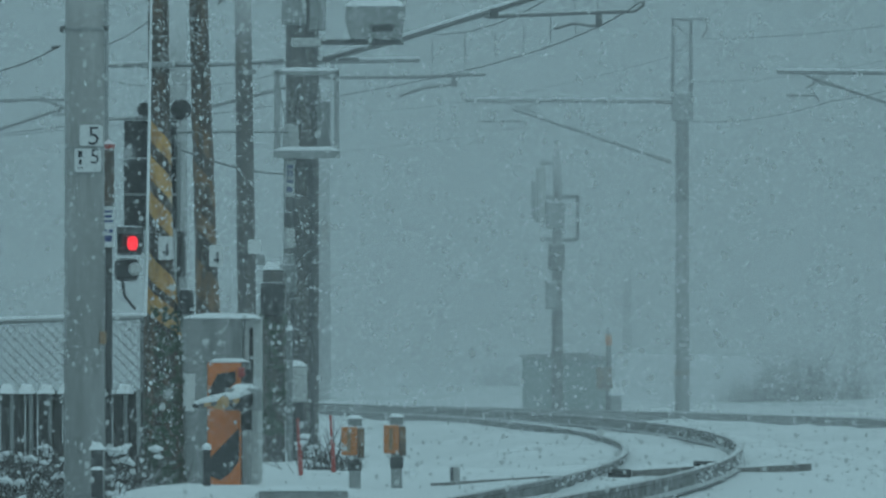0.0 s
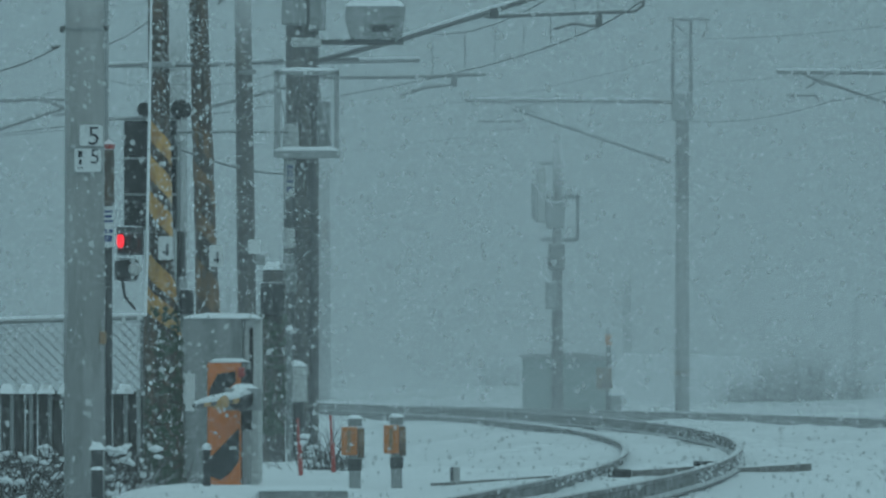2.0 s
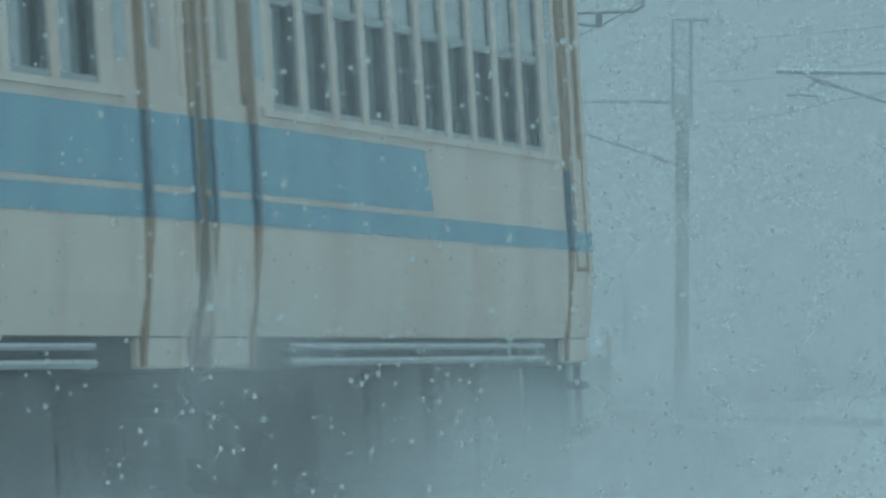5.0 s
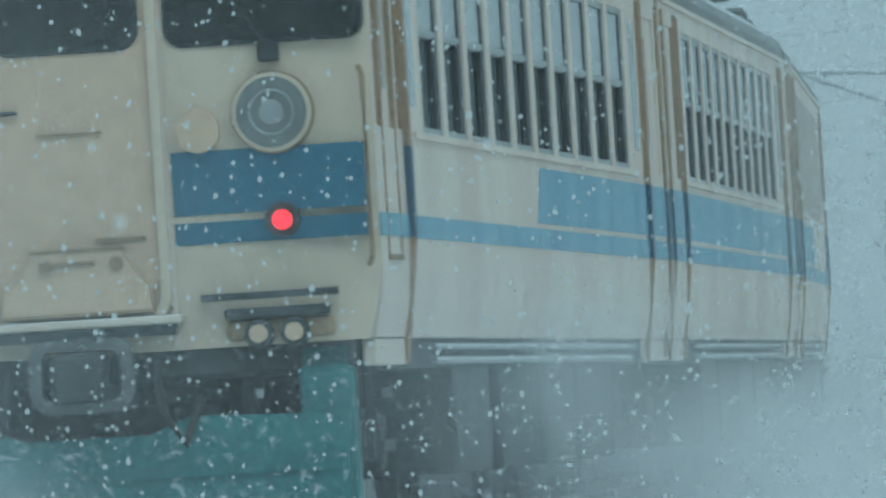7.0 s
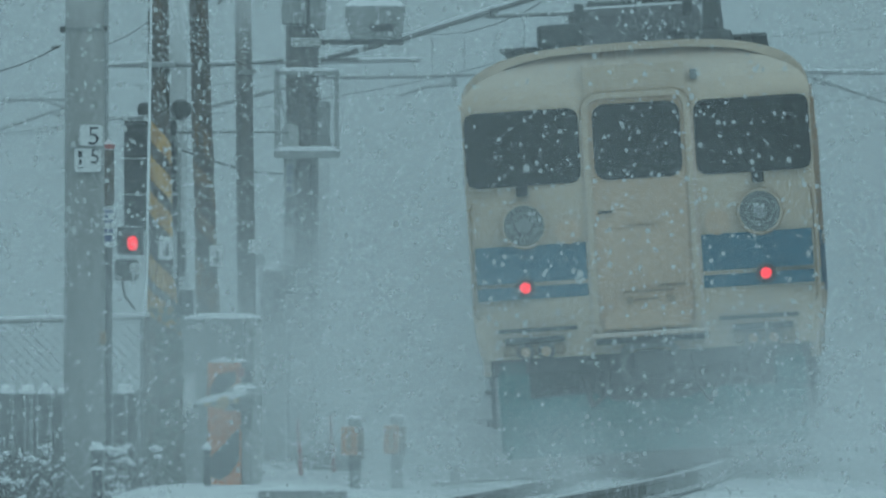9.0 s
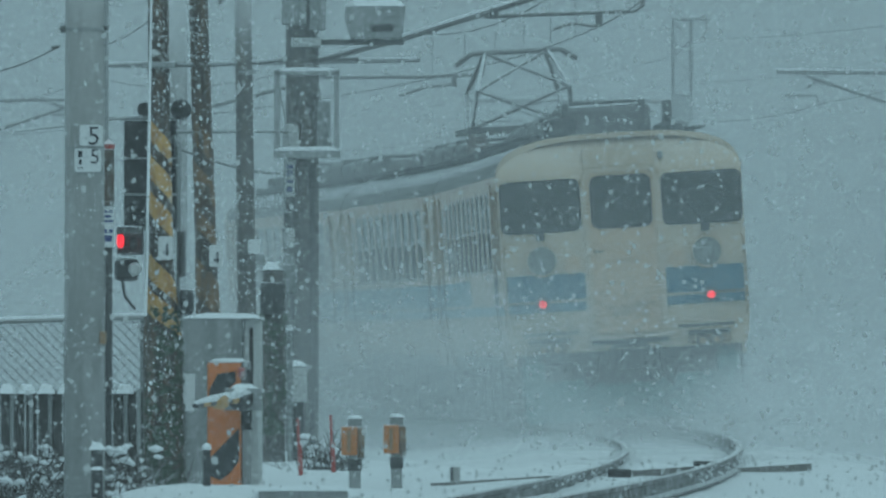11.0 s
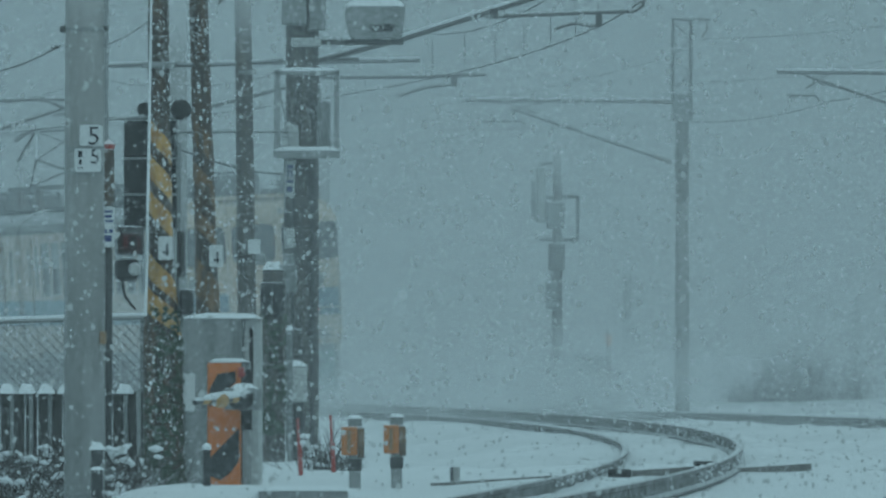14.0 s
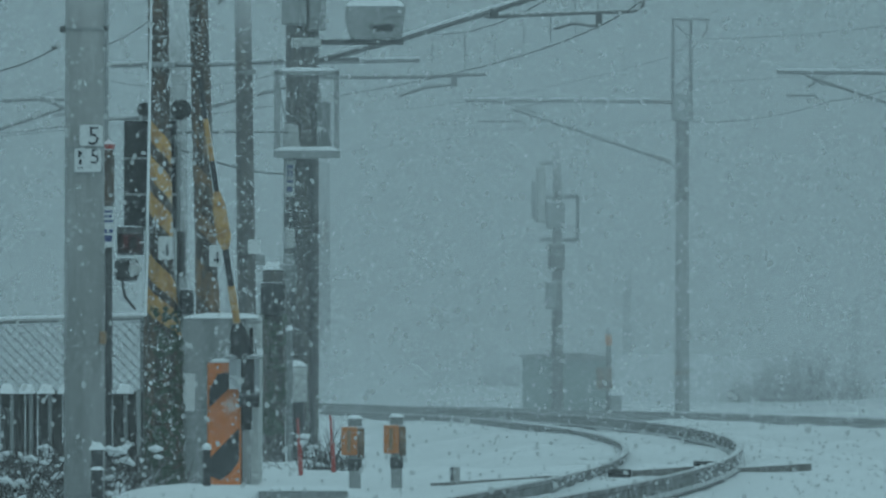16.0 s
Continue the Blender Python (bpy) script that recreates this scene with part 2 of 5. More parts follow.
def lettering(name, text, place, size, material, parent):
    """Flat letters that face the south."""
    cu = bpy.data.curves.new(name, "FONT")
    cu.body, cu.size, cu.extrude, cu.align_x = text, size, 0.001, "CENTER"
    tmp = new("tmp", cu)
    me = bpy.data.meshes.new_from_object(tmp.evaluated_get(bpy.context.evaluated_depsgraph_get()))
    bpy.data.objects.remove(tmp)
    me.name = name
    me.materials.clear()
    me.materials.append(material)
    ob = new(name, me)
    ob.matrix_basis = pose(*place, 90, 0, 0)
    ob.parent = parent
    return ob


# ---- the line's plan ----
def track_x(d):
    """The track's centre: straight below 50 m, then a left-hand curve that tightens."""
    if d < 50:
        return track_x(50) + (d - 50) * (track_x(51) - track_x(50))
    if d > 300:
        return track_x(300) + (d - 300) * track_slope(300)
    u, near = (d - 150) / 100, max(0.0, 110 - d) / 100
    return (((-0.2892 * u - 0.7896) * u - 6.977) * u - 0.6371) * u + 2.4124 + (1.153 * near - 0.274) * near ** 2


def track_slope(d):
    return (track_x(d + 0.5) - track_x(d - 0.5)) if d < 299 else (track_x(299.4) - track_x(298.4))


CANT = 3.6                      # degrees, towards the inside of the curve
ALONG = [-260.0]                # northing for each metre of the way
for _ in range(640):
    ALONG.append(ALONG[-1] + 1 / math.hypot(1, track_slope(ALONG[-1])))
ZERO = next(i for i, y in enumerate(ALONG) if y >= 0) - 0.0


def northing(s):
    """The northing after s metres of way, counted from the eye's northing."""
    i = min(max(s + ZERO, 0), len(ALONG) - 2)
    k = int(i)
    return ALONG[k] + (ALONG[k + 1] - ALONG[k]) * (i - k)


def on_track(s, length=14.0):
    """The pose of a vehicle whose middle stands s metres along, on two bogies."""
    a, b = northing(s - length / 2), northing(s + length / 2)
    pa, pb = Vector((track_x(a), a, 0)), Vector((track_x(b), b, 0))
    mid, way = (pa + pb) / 2, pb - pa
    return pose(mid.x, mid.y, 0, 0, 0, math.degrees(math.atan2(-way.x, way.y))) @ pose(0, 0, 0, 0, -CANT, 0)


# ---- the train ----
HALF, NOSE = 1.45, 9.8          # half the body's width, half a car's length


def half_width(z):
    if z < 1.35:
        return HALF - 0.08 * ((1.35 - z) / 0.405) ** 1.7
    if z < 3.05:
        return HALF
    u = min(1.0, (z - 3.05) / 0.44)
    return HALF * math.sqrt(max(0.0, 1 - u ** 2.2))


def roof_arc(n=18):
    """Points (x, z) of the roof from one cantrail to the other."""
    out = []
    for i in range(n + 1):
        a = math.pi * i / n
        c, s = math.cos(a), math.sin(a)
        out.append((-HALF * (abs(c) ** 0.62) * (1 if c > 0 else -1), 3.06 + 0.465 * s ** 0.85))
    return out


def nose_y(x, z):
    """How the end's skin curves: back over the roof, and a little to the sides."""
    back = 0.42 * max(0.0, (z - 2.98) / 0.48) ** 2
    return -NOSE + back + 0.10 * (abs(x) / HALF) ** 4


def extrude(points, y0, y1, closed=False):
    bm = bmesh.new()
    a = [bm.verts.new((x, y0, z)) for x, z in points]
    b = [bm.verts.new((x, y1, z)) for x, z in points]
    n = len(points)
    for i in range(n if closed else n - 1):
        j = (i + 1) % n
        bm.faces.new((a[i], a[j], b[j], b[i]))
    if closed:
        bm.faces.new(a[::-1])
        bm.faces.new(b)
    bmesh.ops.recalc_face_normals(bm, faces=bm.faces)
    return bm


def disc(x, z, r, y0, y1, sides=24, dome=0.0):
    """A round fitting on an end, its axis along the car."""
    return bar([(x, y0, z), (x, y1 + dome, z), (x, y1, z)] if dome else [(x, y0, z), (x, y1, z)],
               [r, r, r * 0.6] if dome else r, sides)


def rounded(x0, x1, z0, z1, r, y0, y1, corner=(1, 1, 1, 1)):
    """A plate with rounded corners (corner: lower left, lower right, upper right, upper left)."""
    pts = []
    for (cx, cz, a0), k in zip(((x0, z0, 180), (x1, z0, 270), (x1, z1, 0), (x0, z1, 90)), corner):
        rr = r if k else 0.004
        ox, oz = (cx + rr if cx == x0 else cx - rr), (cz + rr if cz == z0 else cz - rr)
        for i in range(6):
            a = radians(a0 + 18 * i)
            pts.append((ox + rr * math.cos(a), oz + rr * math.sin(a)))
    return extrude(pts, y0, y1, closed=True)


def ring(x0, x1, z0, z1, r, w, y0, y1):
    """A raised rounded frame of width w."""
    def outline(g):
        pts = []
        for cx, cz, a0 in ((x0 - g, z0 - g, 180), (x1 + g, z0 - g, 270), (x1 + g, z1 + g, 0), (x0 - g, z1 + g, 90)):
            rr = r + g
            ox, oz = (cx + rr if cx < (x0 + x1) / 2 else cx - rr), (cz + rr if cz < (z0 + z1) / 2 else cz - rr)
            pts += [(ox + rr * math.cos(radians(a0 + 18 * i)), oz + rr * math.sin(radians(a0 + 18 * i))) for i in range(6)]
        return pts
    a, b = outline(0), outline(w)
    bm = bmesh.new()
    va, vb = [bm.verts.new((x, y0, z)) for x, z in a], [bm.verts.new((x, y0, z)) for x, z in b]
    wa, wb = [bm.verts.new((x, y1, z)) for x, z in a], [bm.verts.new((x, y1, z)) for x, z in b]
    n = len(a)
    for i in range(n):
        j = (i + 1) % n
        for p, q in ((va, vb), (vb, wb), (wb, wa), (wa, va)):
            bm.faces.new((p[i], p[j], q[j], q[i]))
    bmesh.ops.recalc_face_normals(bm, faces=bm.faces)
    return bm


def driving_end(car, turn):
    """The cab end with its gangway door, windscreens, lamps and snowplough; turn: 1 at the south end, -1 at the north end."""
    m = pose(0, 0, 0, 0, 0, 0 if turn == 1 else 180)

    def add(name, bm, material, parent=car, label="", smooth=False):
        bm.transform(m)
        return part(name, bm, material, parent, label, smooth)

    bm = bmesh.new()
    rows = []
    zs = [0.945 + (3.485 - 0.945) * j / 36 for j in range(37)]
    for z in zs:
        w = half_width(min(z, 3.482))
        rows.append([bm.verts.new((w * (2 * i / 24 - 1), nose_y(w * (2 * i / 24 - 1), z), z)) for i in range(25)])
    for a, b in zip(rows, rows[1:]):
        for i in range(24):
            bm.faces.new((a[i], a[i + 1], b[i + 1], b[i]))
    end = add("end_panel", bm, CREAM, smooth=True, label="cream-painted cab end with rounded roof dome")
    f = -NOSE
    for s in (-1, 1):
        x0, x1 = (-1.415, -0.50) if s < 0 else (0.50, 1.415)
        add("windscreen", rounded(x0, x1, 2.40, 2.985, 0.07, f - 0.012, f + 0.12, (s > 0, s < 0, s < 0, s > 0)), GLASS, label="dark wet windscreen")
        add("windscreen_seal", ring(x0 + 0.01, x1 - 0.01, 2.41, 2.975, 0.06, 0.03, f - 0.008, f + 0.1), RUBBER)
        wiper = bar([(s * 0.98, f - 0.05, 2.36), (s * 0.75, f - 0.04, 2.68)], 0.008, 6)
        add("wiper", wiper, RUBBER)
        add("wiper_motor", boxes((s * 0.98 - 0.05, s * 0.98 + 0.05, f - 0.06, f + 0.02, 2.29, 2.38), bev=0.01), RUBBER)
        xa, xb = (-1.40, -0.48) if s < 0 else (0.48, 1.40)
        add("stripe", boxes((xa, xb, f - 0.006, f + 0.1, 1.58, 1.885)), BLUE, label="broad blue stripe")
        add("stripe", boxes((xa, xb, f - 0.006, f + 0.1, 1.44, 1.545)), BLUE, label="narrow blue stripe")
        lamp = add("headlamp", disc(s * 0.98, 2.05, 0.19, f - 0.055, f + 0.08, 32), CREAM, label="round cream headlamp bezel")
        add("lens", disc(s * 0.98, 2.05, 0.17, f - 0.062, f, 32), LENS, lamp, "ribbed glass headlamp lens")
        add("lens_ring", ring(s * 0.98 - 0.10, s * 0.98 + 0.10, 1.95, 2.15, 0.0999, 0.012, f - 0.066, f - 0.05), GREY_BOX, lamp)
        add("lamp_core", disc(s * 0.98, 2.05, 0.06, f - 0.068, f, 20), GREY_BOX, lamp)
        add("blanked_lamp", disc(s * 0.62, 1.98, 0.105, f - 0.05, f + 0.05, 28, dome=-0.03), TAN)
        tail = add("tail_lamp", disc(s * 1.0, 1.535, 0.085, f - 0.05, f + 0.05, 20), UNDER, label="dark tail lamp housing")
        add("lens", disc(s * 1.0, 1.535, 0.047, f - 0.065, f, 20, dome=-0.015), RED_LIT, tail, "lit red tail lamp lens")
        add("grab_rail", boxes((s * 0.92 - 0.33, s * 0.92 + 0.33, f - 0.09, f - 0.06, 1.165, 1.20), (s * 0.92 - 0.32, s * 0.92 - 0.29, f - 0.07, f + 0.03, 1.165, 1.20), (s * 0.92 + 0.29, s * 0.92 + 0.32, f - 0.07, f + 0.03, 1.165, 1.20)), UNDER)
        add("jumper_socket", disc(s * 0.86, 1.0, 0.07, f - 0.12, f + 0.05, 16), UNDER)
        add("jumper_socket", disc(s * 1.03, 1.0, 0.07, f - 0.12, f + 0.05, 16), UNDER)
        add("socket_bracket", boxes((min(s * 0.70, s * 1.22), max(s * 0.70, s * 1.22), f - 0.05, f + 0.03, 0.97, 1.07), bev=0.03), RUST)
        add("bezel_rust", ring(s * 0.98 - 0.19, s * 0.98 + 0.19, 1.86, 2.24, 0.1899, 0.010, f - 0.02, f + 0.05), RUST, lamp)
        add("socket_mount", boxes((min(s * 0.70, s * 1.20), max(s * 0.70, s * 1.20), f - 0.10, f + 0.03, 1.075, 1.125), bev=0.012), UNDER)
        for q in (0.86, 1.03):
            add("socket_cap", disc(s * q, 1.0, 0.044, f - 0.13, f - 0.1, 14), TAN)
        add("corner_handrail", bar([(s * 1.40, f + 0.02, 1.30), (s * 1.42, f - 0.04, 1.34), (s * 1.42, f - 0.04, 2.2), (s * 1.40, f + 0.02, 2.24)], 0.014, 6), RUST)
        add("panel_seam", boxes((s * 0.46 - 0.012, s * 0.46 + 0.012, f - 0.01, f + 0.05, 0.95, 2.9)), CREAM_SIDE)
        add("plough_side", boxes((1.02 if s > 0 else -1.28, 1.28 if s > 0 else -1.02, f + 0.06, f + 0.30, 0.16, 0.94), bev=0.02), TEAL, label="teal snowplough side plate")
        add("step_iron", boxes((min(s * 1.31, s * 1.40), max(s * 1.31, s * 1.40), f + 0.25, f + 0.75, 0.40, 0.46), (min(s * 1.31, s * 1.40), max(s * 1.31, s * 1.40), f + 0.25, f + 0.75, 0.66, 0.71), (min(s * 1.31, s * 1.35), max(s * 1.31, s * 1.35), f + 0.22, f + 0.26, 0.38, 0.95), bev=0.008), UNDER, label="black cab step")
    add("plough_blade", extrude([(-1.24, 0.12), (1.24, 0.12), (1.26, 0.60), (0.5, 0.63), (0.3, 0.55), (-0.3, 0.55), (-0.5, 0.63), (-1.26, 0.60)], f - 0.02, f + 0.055, True), TEAL, label="teal snowplough blade")
    add("blade_rib", boxes((-1.22, 1.22, f - 0.045, f - 0.02, 0.34, 0.37), (-0.03, 0.03, f - 0.045, f - 0.02, 0.13, 0.54)), TEAL)
    door = add("gangway_door", rounded(-0.40, 0.40, 1.12, 3.06, 0.08, f - 0.012, f + 0.1), TAN, label="tan end door with a round-cornered window")
    add("frame", ring(-0.40, 0.40, 1.12, 3.06, 0.10, 0.05, f - 0.05, f + 0.08), CREAM, door)
    add("door_seam", ring(-0.395, 0.395, 1.125, 3.055, 0.10, 0.012, f - 0.016, f + 0.05), RUST, door)
    add("frame_seam", ring(-0.452, 0.452, 1.07, 3.112, 0.14, 0.012, f - 0.006, f + 0.05), RUST, door)
    add("window", rounded(-0.35, 0.35, 2.40, 3.0, 0.08, f - 0.02, f + 0.05), GLASS, door, "dark door window")
    add("window_seal", ring(-0.34, 0.34, 2.41, 2.99, 0.08, 0.025, f - 0.022, f + 0.05), RUBBER, door)
    add("handle", bar([(-0.36, f - 0.03, 2.12), (-0.24, f - 0.04, 2.12)], 0.012, 6), UNDER, door)
    add("latch", boxes((0.10, 0.34, f - 0.03, f, 1.48, 1.50), (-0.16, 0.16, f - 0.03, f, 2.0, 2.01)), RUST, door)
    add("hood", extrude([(-0.36, 1.15), (0.36, 1.15), (0.35, 1.26), (0.30, 1.31), (0.22, 1.44), (-0.20, 1.44), (-0.27, 1.31), (-0.35, 1.26)], f - 0.10, f, True), TAN, door, "tan folding-plate hood")
    add("hood_seam", boxes((-0.21, 0.23, f - 0.108, f - 0.02, 1.44, 1.457), (-0.37, 0.37, f - 0.104, f - 0.02, 1.135, 1.15)), RUST, door)
    for q in (-0.14, 0.20):
        add("hood_latch", disc(q, 1.375, 0.035, f - 0.12, f - 0.09, 12), RUST, door)
    add("hood_handle", bar([(-0.12, f - 0.115, 1.385), (0.10, f - 0.115, 1.385)], 0.010, 6), RUST, door)
    add("threshold", boxes((-0.48, 0.50, f - 0.16, f + 0.05, 1.075, 1.115), bev=0.012), CREAM_SIDE, label="cream folding step plate")
    add("threshold_bracket", boxes((-0.44, 0.46, f - 0.12, f + 0.03, 1.02, 1.07)), UNDER)
    add("coupler", boxes((-0.13, 0.13, f - 0.30, f + 0.6, 0.72, 0.96), bev=0.03), UNDER, label="grey knuckle coupler head")
    add("coupler_plate", ring(-0.19, 0.19, 0.73, 0.97, 0.05, 0.06, f - 0.12, f - 0.03), ROOF, label="grey coupler frame flecked with snow")
    add("hose", bar([(0.35, f - 0.05, 0.9), (0.38, f - 0.12, 0.65), (0.48, f - 0.1, 0.5), (0.56, f - 0.02, 0.72)], 0.025, 8), RUBBER)
    add("hose", bar([(-0.35, f - 0.05, 0.9), (-0.40, f - 0.12, 0.6), (-0.50, f - 0.08, 0.52), (-0.56, f - 0.02, 0.74)], 0.025, 8), RUBBER)
    add("end_sill", boxes((-1.3, 1.3, f + 0.06, f + 0.2, 0.82, 0.95), bev=0.01), UNDER)
    add("dome_panel", extrude([(-0.42, 3.10), (0.42, 3.10), (0.42, 3.34), (-0.42, 3.34)], f + 0.01, f + 0.3, True), CREAM)
    add("marker_bracket", boxes((0.47, 0.53, f + 0.02, f + 0.16, 3.18, 3.27), bev=0.01), GREY_BOX)
    return end


def railcar(first, last, pantograph):
    """A cream express railcar with a blue band; first, last: whether its south and north ends are cabs."""
    car = holder("railcar", "cream railcar with blue waist stripes, rust-streaked doors and snow-dusted roof", "railcar", group="cars of the train")
    south, north = -NOSE + (0.12 if first else 0.0), NOSE - (0.12 if last else 0.0)
    for s in (-1, 1):
        def slab(z0, z1, y0, y1, out=0.0, thick=0.06):
            a, b = sorted((s * (HALF + out), s * (HALF + out - thick)))
            return (a, b, y0, y1, z0, z1)
        prof = [(s * 1.40, 0.95), (s * 1.435, 1.12), (s * HALF, 1.35), (s * HALF, 1.96), (s * (HALF - 0.06), 1.96), (s * (HALF - 0.06), 1.25), (s * 1.345, 0.95)]
        low = extrude(prof, south, north, True)
        part("side_panel", low, CREAM_SIDE, car, "cream lower side panel")
        part("window_band", boxes(slab(2.92, 3.08, south, north)), CREAM_SIDE, car)
        part("drip_rail", boxes(slab(3.05, 3.08, south, north, 0.02)), CREAM_SIDE, car)
        part("sill_rail", boxes(slab(1.925, 1.96, -7.6, 7.6, 0.018)), CREAM_SIDE, car)
        # windows between the doors
        pitch, count, start = 1.42, 10, -7.1
        for i in range(count + 1):
            y = start + pitch * i
            part("pillar", boxes(slab(1.96, 2.92, y - 0.13, y + 0.13, 0.0)), CREAM_SIDE, car)
        for i in range(count):
            y0, y1 = start + pitch * i + 0.13, start + pitch * (i + 1) - 0.13
            win = part("window", boxes(slab(1.98, 2.47, y0, y1, -0.05, 0.01)), SIDE_GLASS, car)
            part("upper_sash", boxes(slab(2.47, 2.90, y0, y1, -0.025, 0.01)), PALE_GLASS, win, "pale upper sash")
            part("frame", boxes(slab(1.96, 1.995, y0, y1, -0.01, 0.05), slab(2.885, 2.92, y0, y1, -0.01, 0.05), slab(2.45, 2.49, y0, y1, -0.015, 0.045),
                                slab(1.995, 2.885, y0, y0 + 0.035, -0.01, 0.05), slab(1.995, 2.885, y1 - 0.035, y1, -0.01, 0.05)), STEEL, win)
            # a dark strip down the north edge of the lower pane
            part("dark_strip", boxes(slab(1.995, 2.46, y1 - 0.22, y1 - 0.035, -0.012, 0.03)), RUBBER, win, "dark strip along the lower pane's edge")
            # dark strip that stands in for the pillar's shadow on the upper pane
            part("pillar_shade", boxes(slab(2.49, 2.885, y1 - 0.085, y1 - 0.035, -0.018, 0.02)), RUBBER, win)
        # doors at both ends
        for e in (-1, 1):
            a, b = sorted((e * 8.15, e * 9.55))
            for p, q in ((min(e * 7.23, e * 8.15), max(e * 7.23, e * 8.15)), (min(e * 9.55, e * 9.79), max(e * 9.55, e * 9.79))):
                if e < 0 and first:
                    p = max(p, south)
                if e > 0 and last:
                    q = min(q, north)
                part("corner_panel", boxes(slab(1.96, 2.92, p, q)), CREAM_SIDE, car)
            door = part("door", boxes(slab(1.96, 2.92, a, a + 0.5, -0.02), slab(1.96, 2.92, b - 0.5, b, -0.02), slab(1.96, 2.15, a + 0.5, b - 0.5, -0.02), slab(2.80, 2.92, a + 0.5, b - 0.5, -0.02)), CREAM_SIDE, car, "cream folding door with a narrow window")
            part("window", boxes(slab(2.15, 2.80, a + 0.5, b - 0.5, -0.04, 0.01)), SIDE_GLASS, door)
            for j, w, q in ((e * 8.12, 0.06, 0.032), (e * 9.72, 0.05, 0.018)):
                if abs(j) > 9 and ((e < 0 and first) or (e > 0 and last)):
                    continue
                jamb = boxes(slab(0.82, 1.435, j - w, j + w, q), slab(1.88, 3.0, j - w, j + w, q))
                for v in jamb.verts:                   # it follows the tucked-in foot of the side
                    if v.co.z < 0.9:
                        v.co.x -= s * 0.075
                part("jamb", jamb, RUST, car, "rust-streaked door jamb")
                part("jamb", boxes(slab(1.435, 1.88, j - w - 0.005, j + w + 0.005, q + 0.002)), BLUE_DARK, car, "grimy dark blue jamb")
            part("slim_window", boxes(slab(2.08, 2.86, min(e * 7.42, e * 7.78), max(e * 7.42, e * 7.78), 0.006, 0.03), bev=0.012), PALE_GLASS, car, "narrow pale window")
            if (e < 0 and first) or (e > 0 and last):
                part("corner_recess", boxes(slab(1.34, 3.0, e * 9.30 - 0.012, e * 9.30 + 0.012, 0.008), slab(1.34, 3.0, e * 8.62 - 0.008, e * 8.62 + 0.008, 0.008), slab(1.32, 1.345, min(e * 8.60, e * 9.32), max(e * 8.60, e * 9.32), 0.012)), RUST, car, "rust-edged recess by the cab")
            part("door_step", boxes(slab(0.815, 0.945, a - 0.1, b + 0.05, -0.055, 0.07), bev=0.012), CREAM_SIDE, car)
        # the painted bands
        y0, y1 = (0.1 if first else south), (-0.1 if last else north)
        broad = boxes(slab(1.575, 1.88, y0, y1, 0.006, 0.03))
        for v in broad.verts:                      # the stripe ends in a slant towards the cab
            if v.co.z < 1.6:
                v.co.y += -0.35 if first and v.co.y < y0 + 0.01 else (0.35 if last and v.co.y > y1 - 0.01 else 0)
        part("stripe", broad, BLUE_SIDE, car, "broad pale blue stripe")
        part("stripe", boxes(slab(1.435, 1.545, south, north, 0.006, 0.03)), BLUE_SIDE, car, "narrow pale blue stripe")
        for k, y in enumerate((-5.1, -2.4, 0.6, 3.2)):
            part("equipment_box", boxes((min(s * 0.75, s * 1.36), max(s * 0.75, s * 1.36), y, y + (2.4 if k % 2 else 2.1), 0.26, 0.90), bev=0.03), UNDER, car, "black underfloor equipment case")
        part("pipe", bar([(s * 1.40, -6.6, 0.905), (s * 1.40, 6.6, 0.905)], 0.016, 6), STEEL, car, "frosted underfloor pipe")
        part("pipe", bar([(s * 1.40, -6.6, 0.835), (s * 1.40, 6.6, 0.835)], 0.02, 6), STEEL, car)
    part("floor_pan", boxes((-1.36, 1.36, south + 0.1, north - 0.1, 0.80, 0.96)), UNDER, car)
    part("inner_floor", boxes((-1.36, 1.36, south + 0.15, north - 0.15, 1.15, 1.2)), GREY_BOX, car)
    for i in range(9):
        for xa, xb in ((-1.3, -0.35), (0.35, 1.3)):
            part("seat", boxes((xa, xb, -5.9 + 1.42 * i, -5.75 + 1.42 * i, 1.2, 2.25), bev=0.03), BLUE_DARK, car)
    roof_pts = roof_arc()
    outer = roof_pts + [(x * 0.95, z - 0.06) for x, z in reversed(roof_pts)]
    part("roof", extrude(outer, south + (0.33 if first else 0), north - (0.33 if last else 0), True), ROOF, car, "grey roof under thin snow", smooth=False)
    for s, cab in ((-1, first), (1, last)):
        if cab:
            driving_end(car, -s)
            # the dome's sides between the end and the roof
            part("dome_roof", extrude(outer, *sorted((s * (NOSE - 0.52), s * (NOSE - 0.28))), True), CREAM, car, "cream roof dome")
        else:
            part("end_wall", extrude([(-1.36, 0.92), (1.36, 0.92), (HALF - 0.02, 1.25), (HALF - 0.02, 3.05)] + [(x * 0.97, z) for x, z in reversed(roof_pts[1:-1])] + [(-HALF + 0.02, 3.05), (-HALF + 0.02, 1.25)], *sorted((s * NOSE, s * (NOSE - 0.05))), True), RUST, car)
            part("gangway_bellows", boxes((-0.5, 0.5, min(s * NOSE, s * (NOSE + 0.2)), max(s * NOSE, s * (NOSE + 0.2)), 1.0, 3.0), bev=0.03), RUBBER, car)
    # roof gear
    for i, y in enumerate((-2.6, -0.4, 1.8, 4.0, 6.2) if pantograph else (-6.3, -4.2, -2.1, 0.0, 2.1, 4.2, 6.3)):
        top = 3.90 if first and i == 0 else 3.81 + 0.03 * (i % 2)
        unit = part("air_conditioner", boxes((-0.56, 0.56, y - 0.85, y + 0.85, 3.46, top), bev=0.08), ROOF, car, "dark rooftop cooling unit")
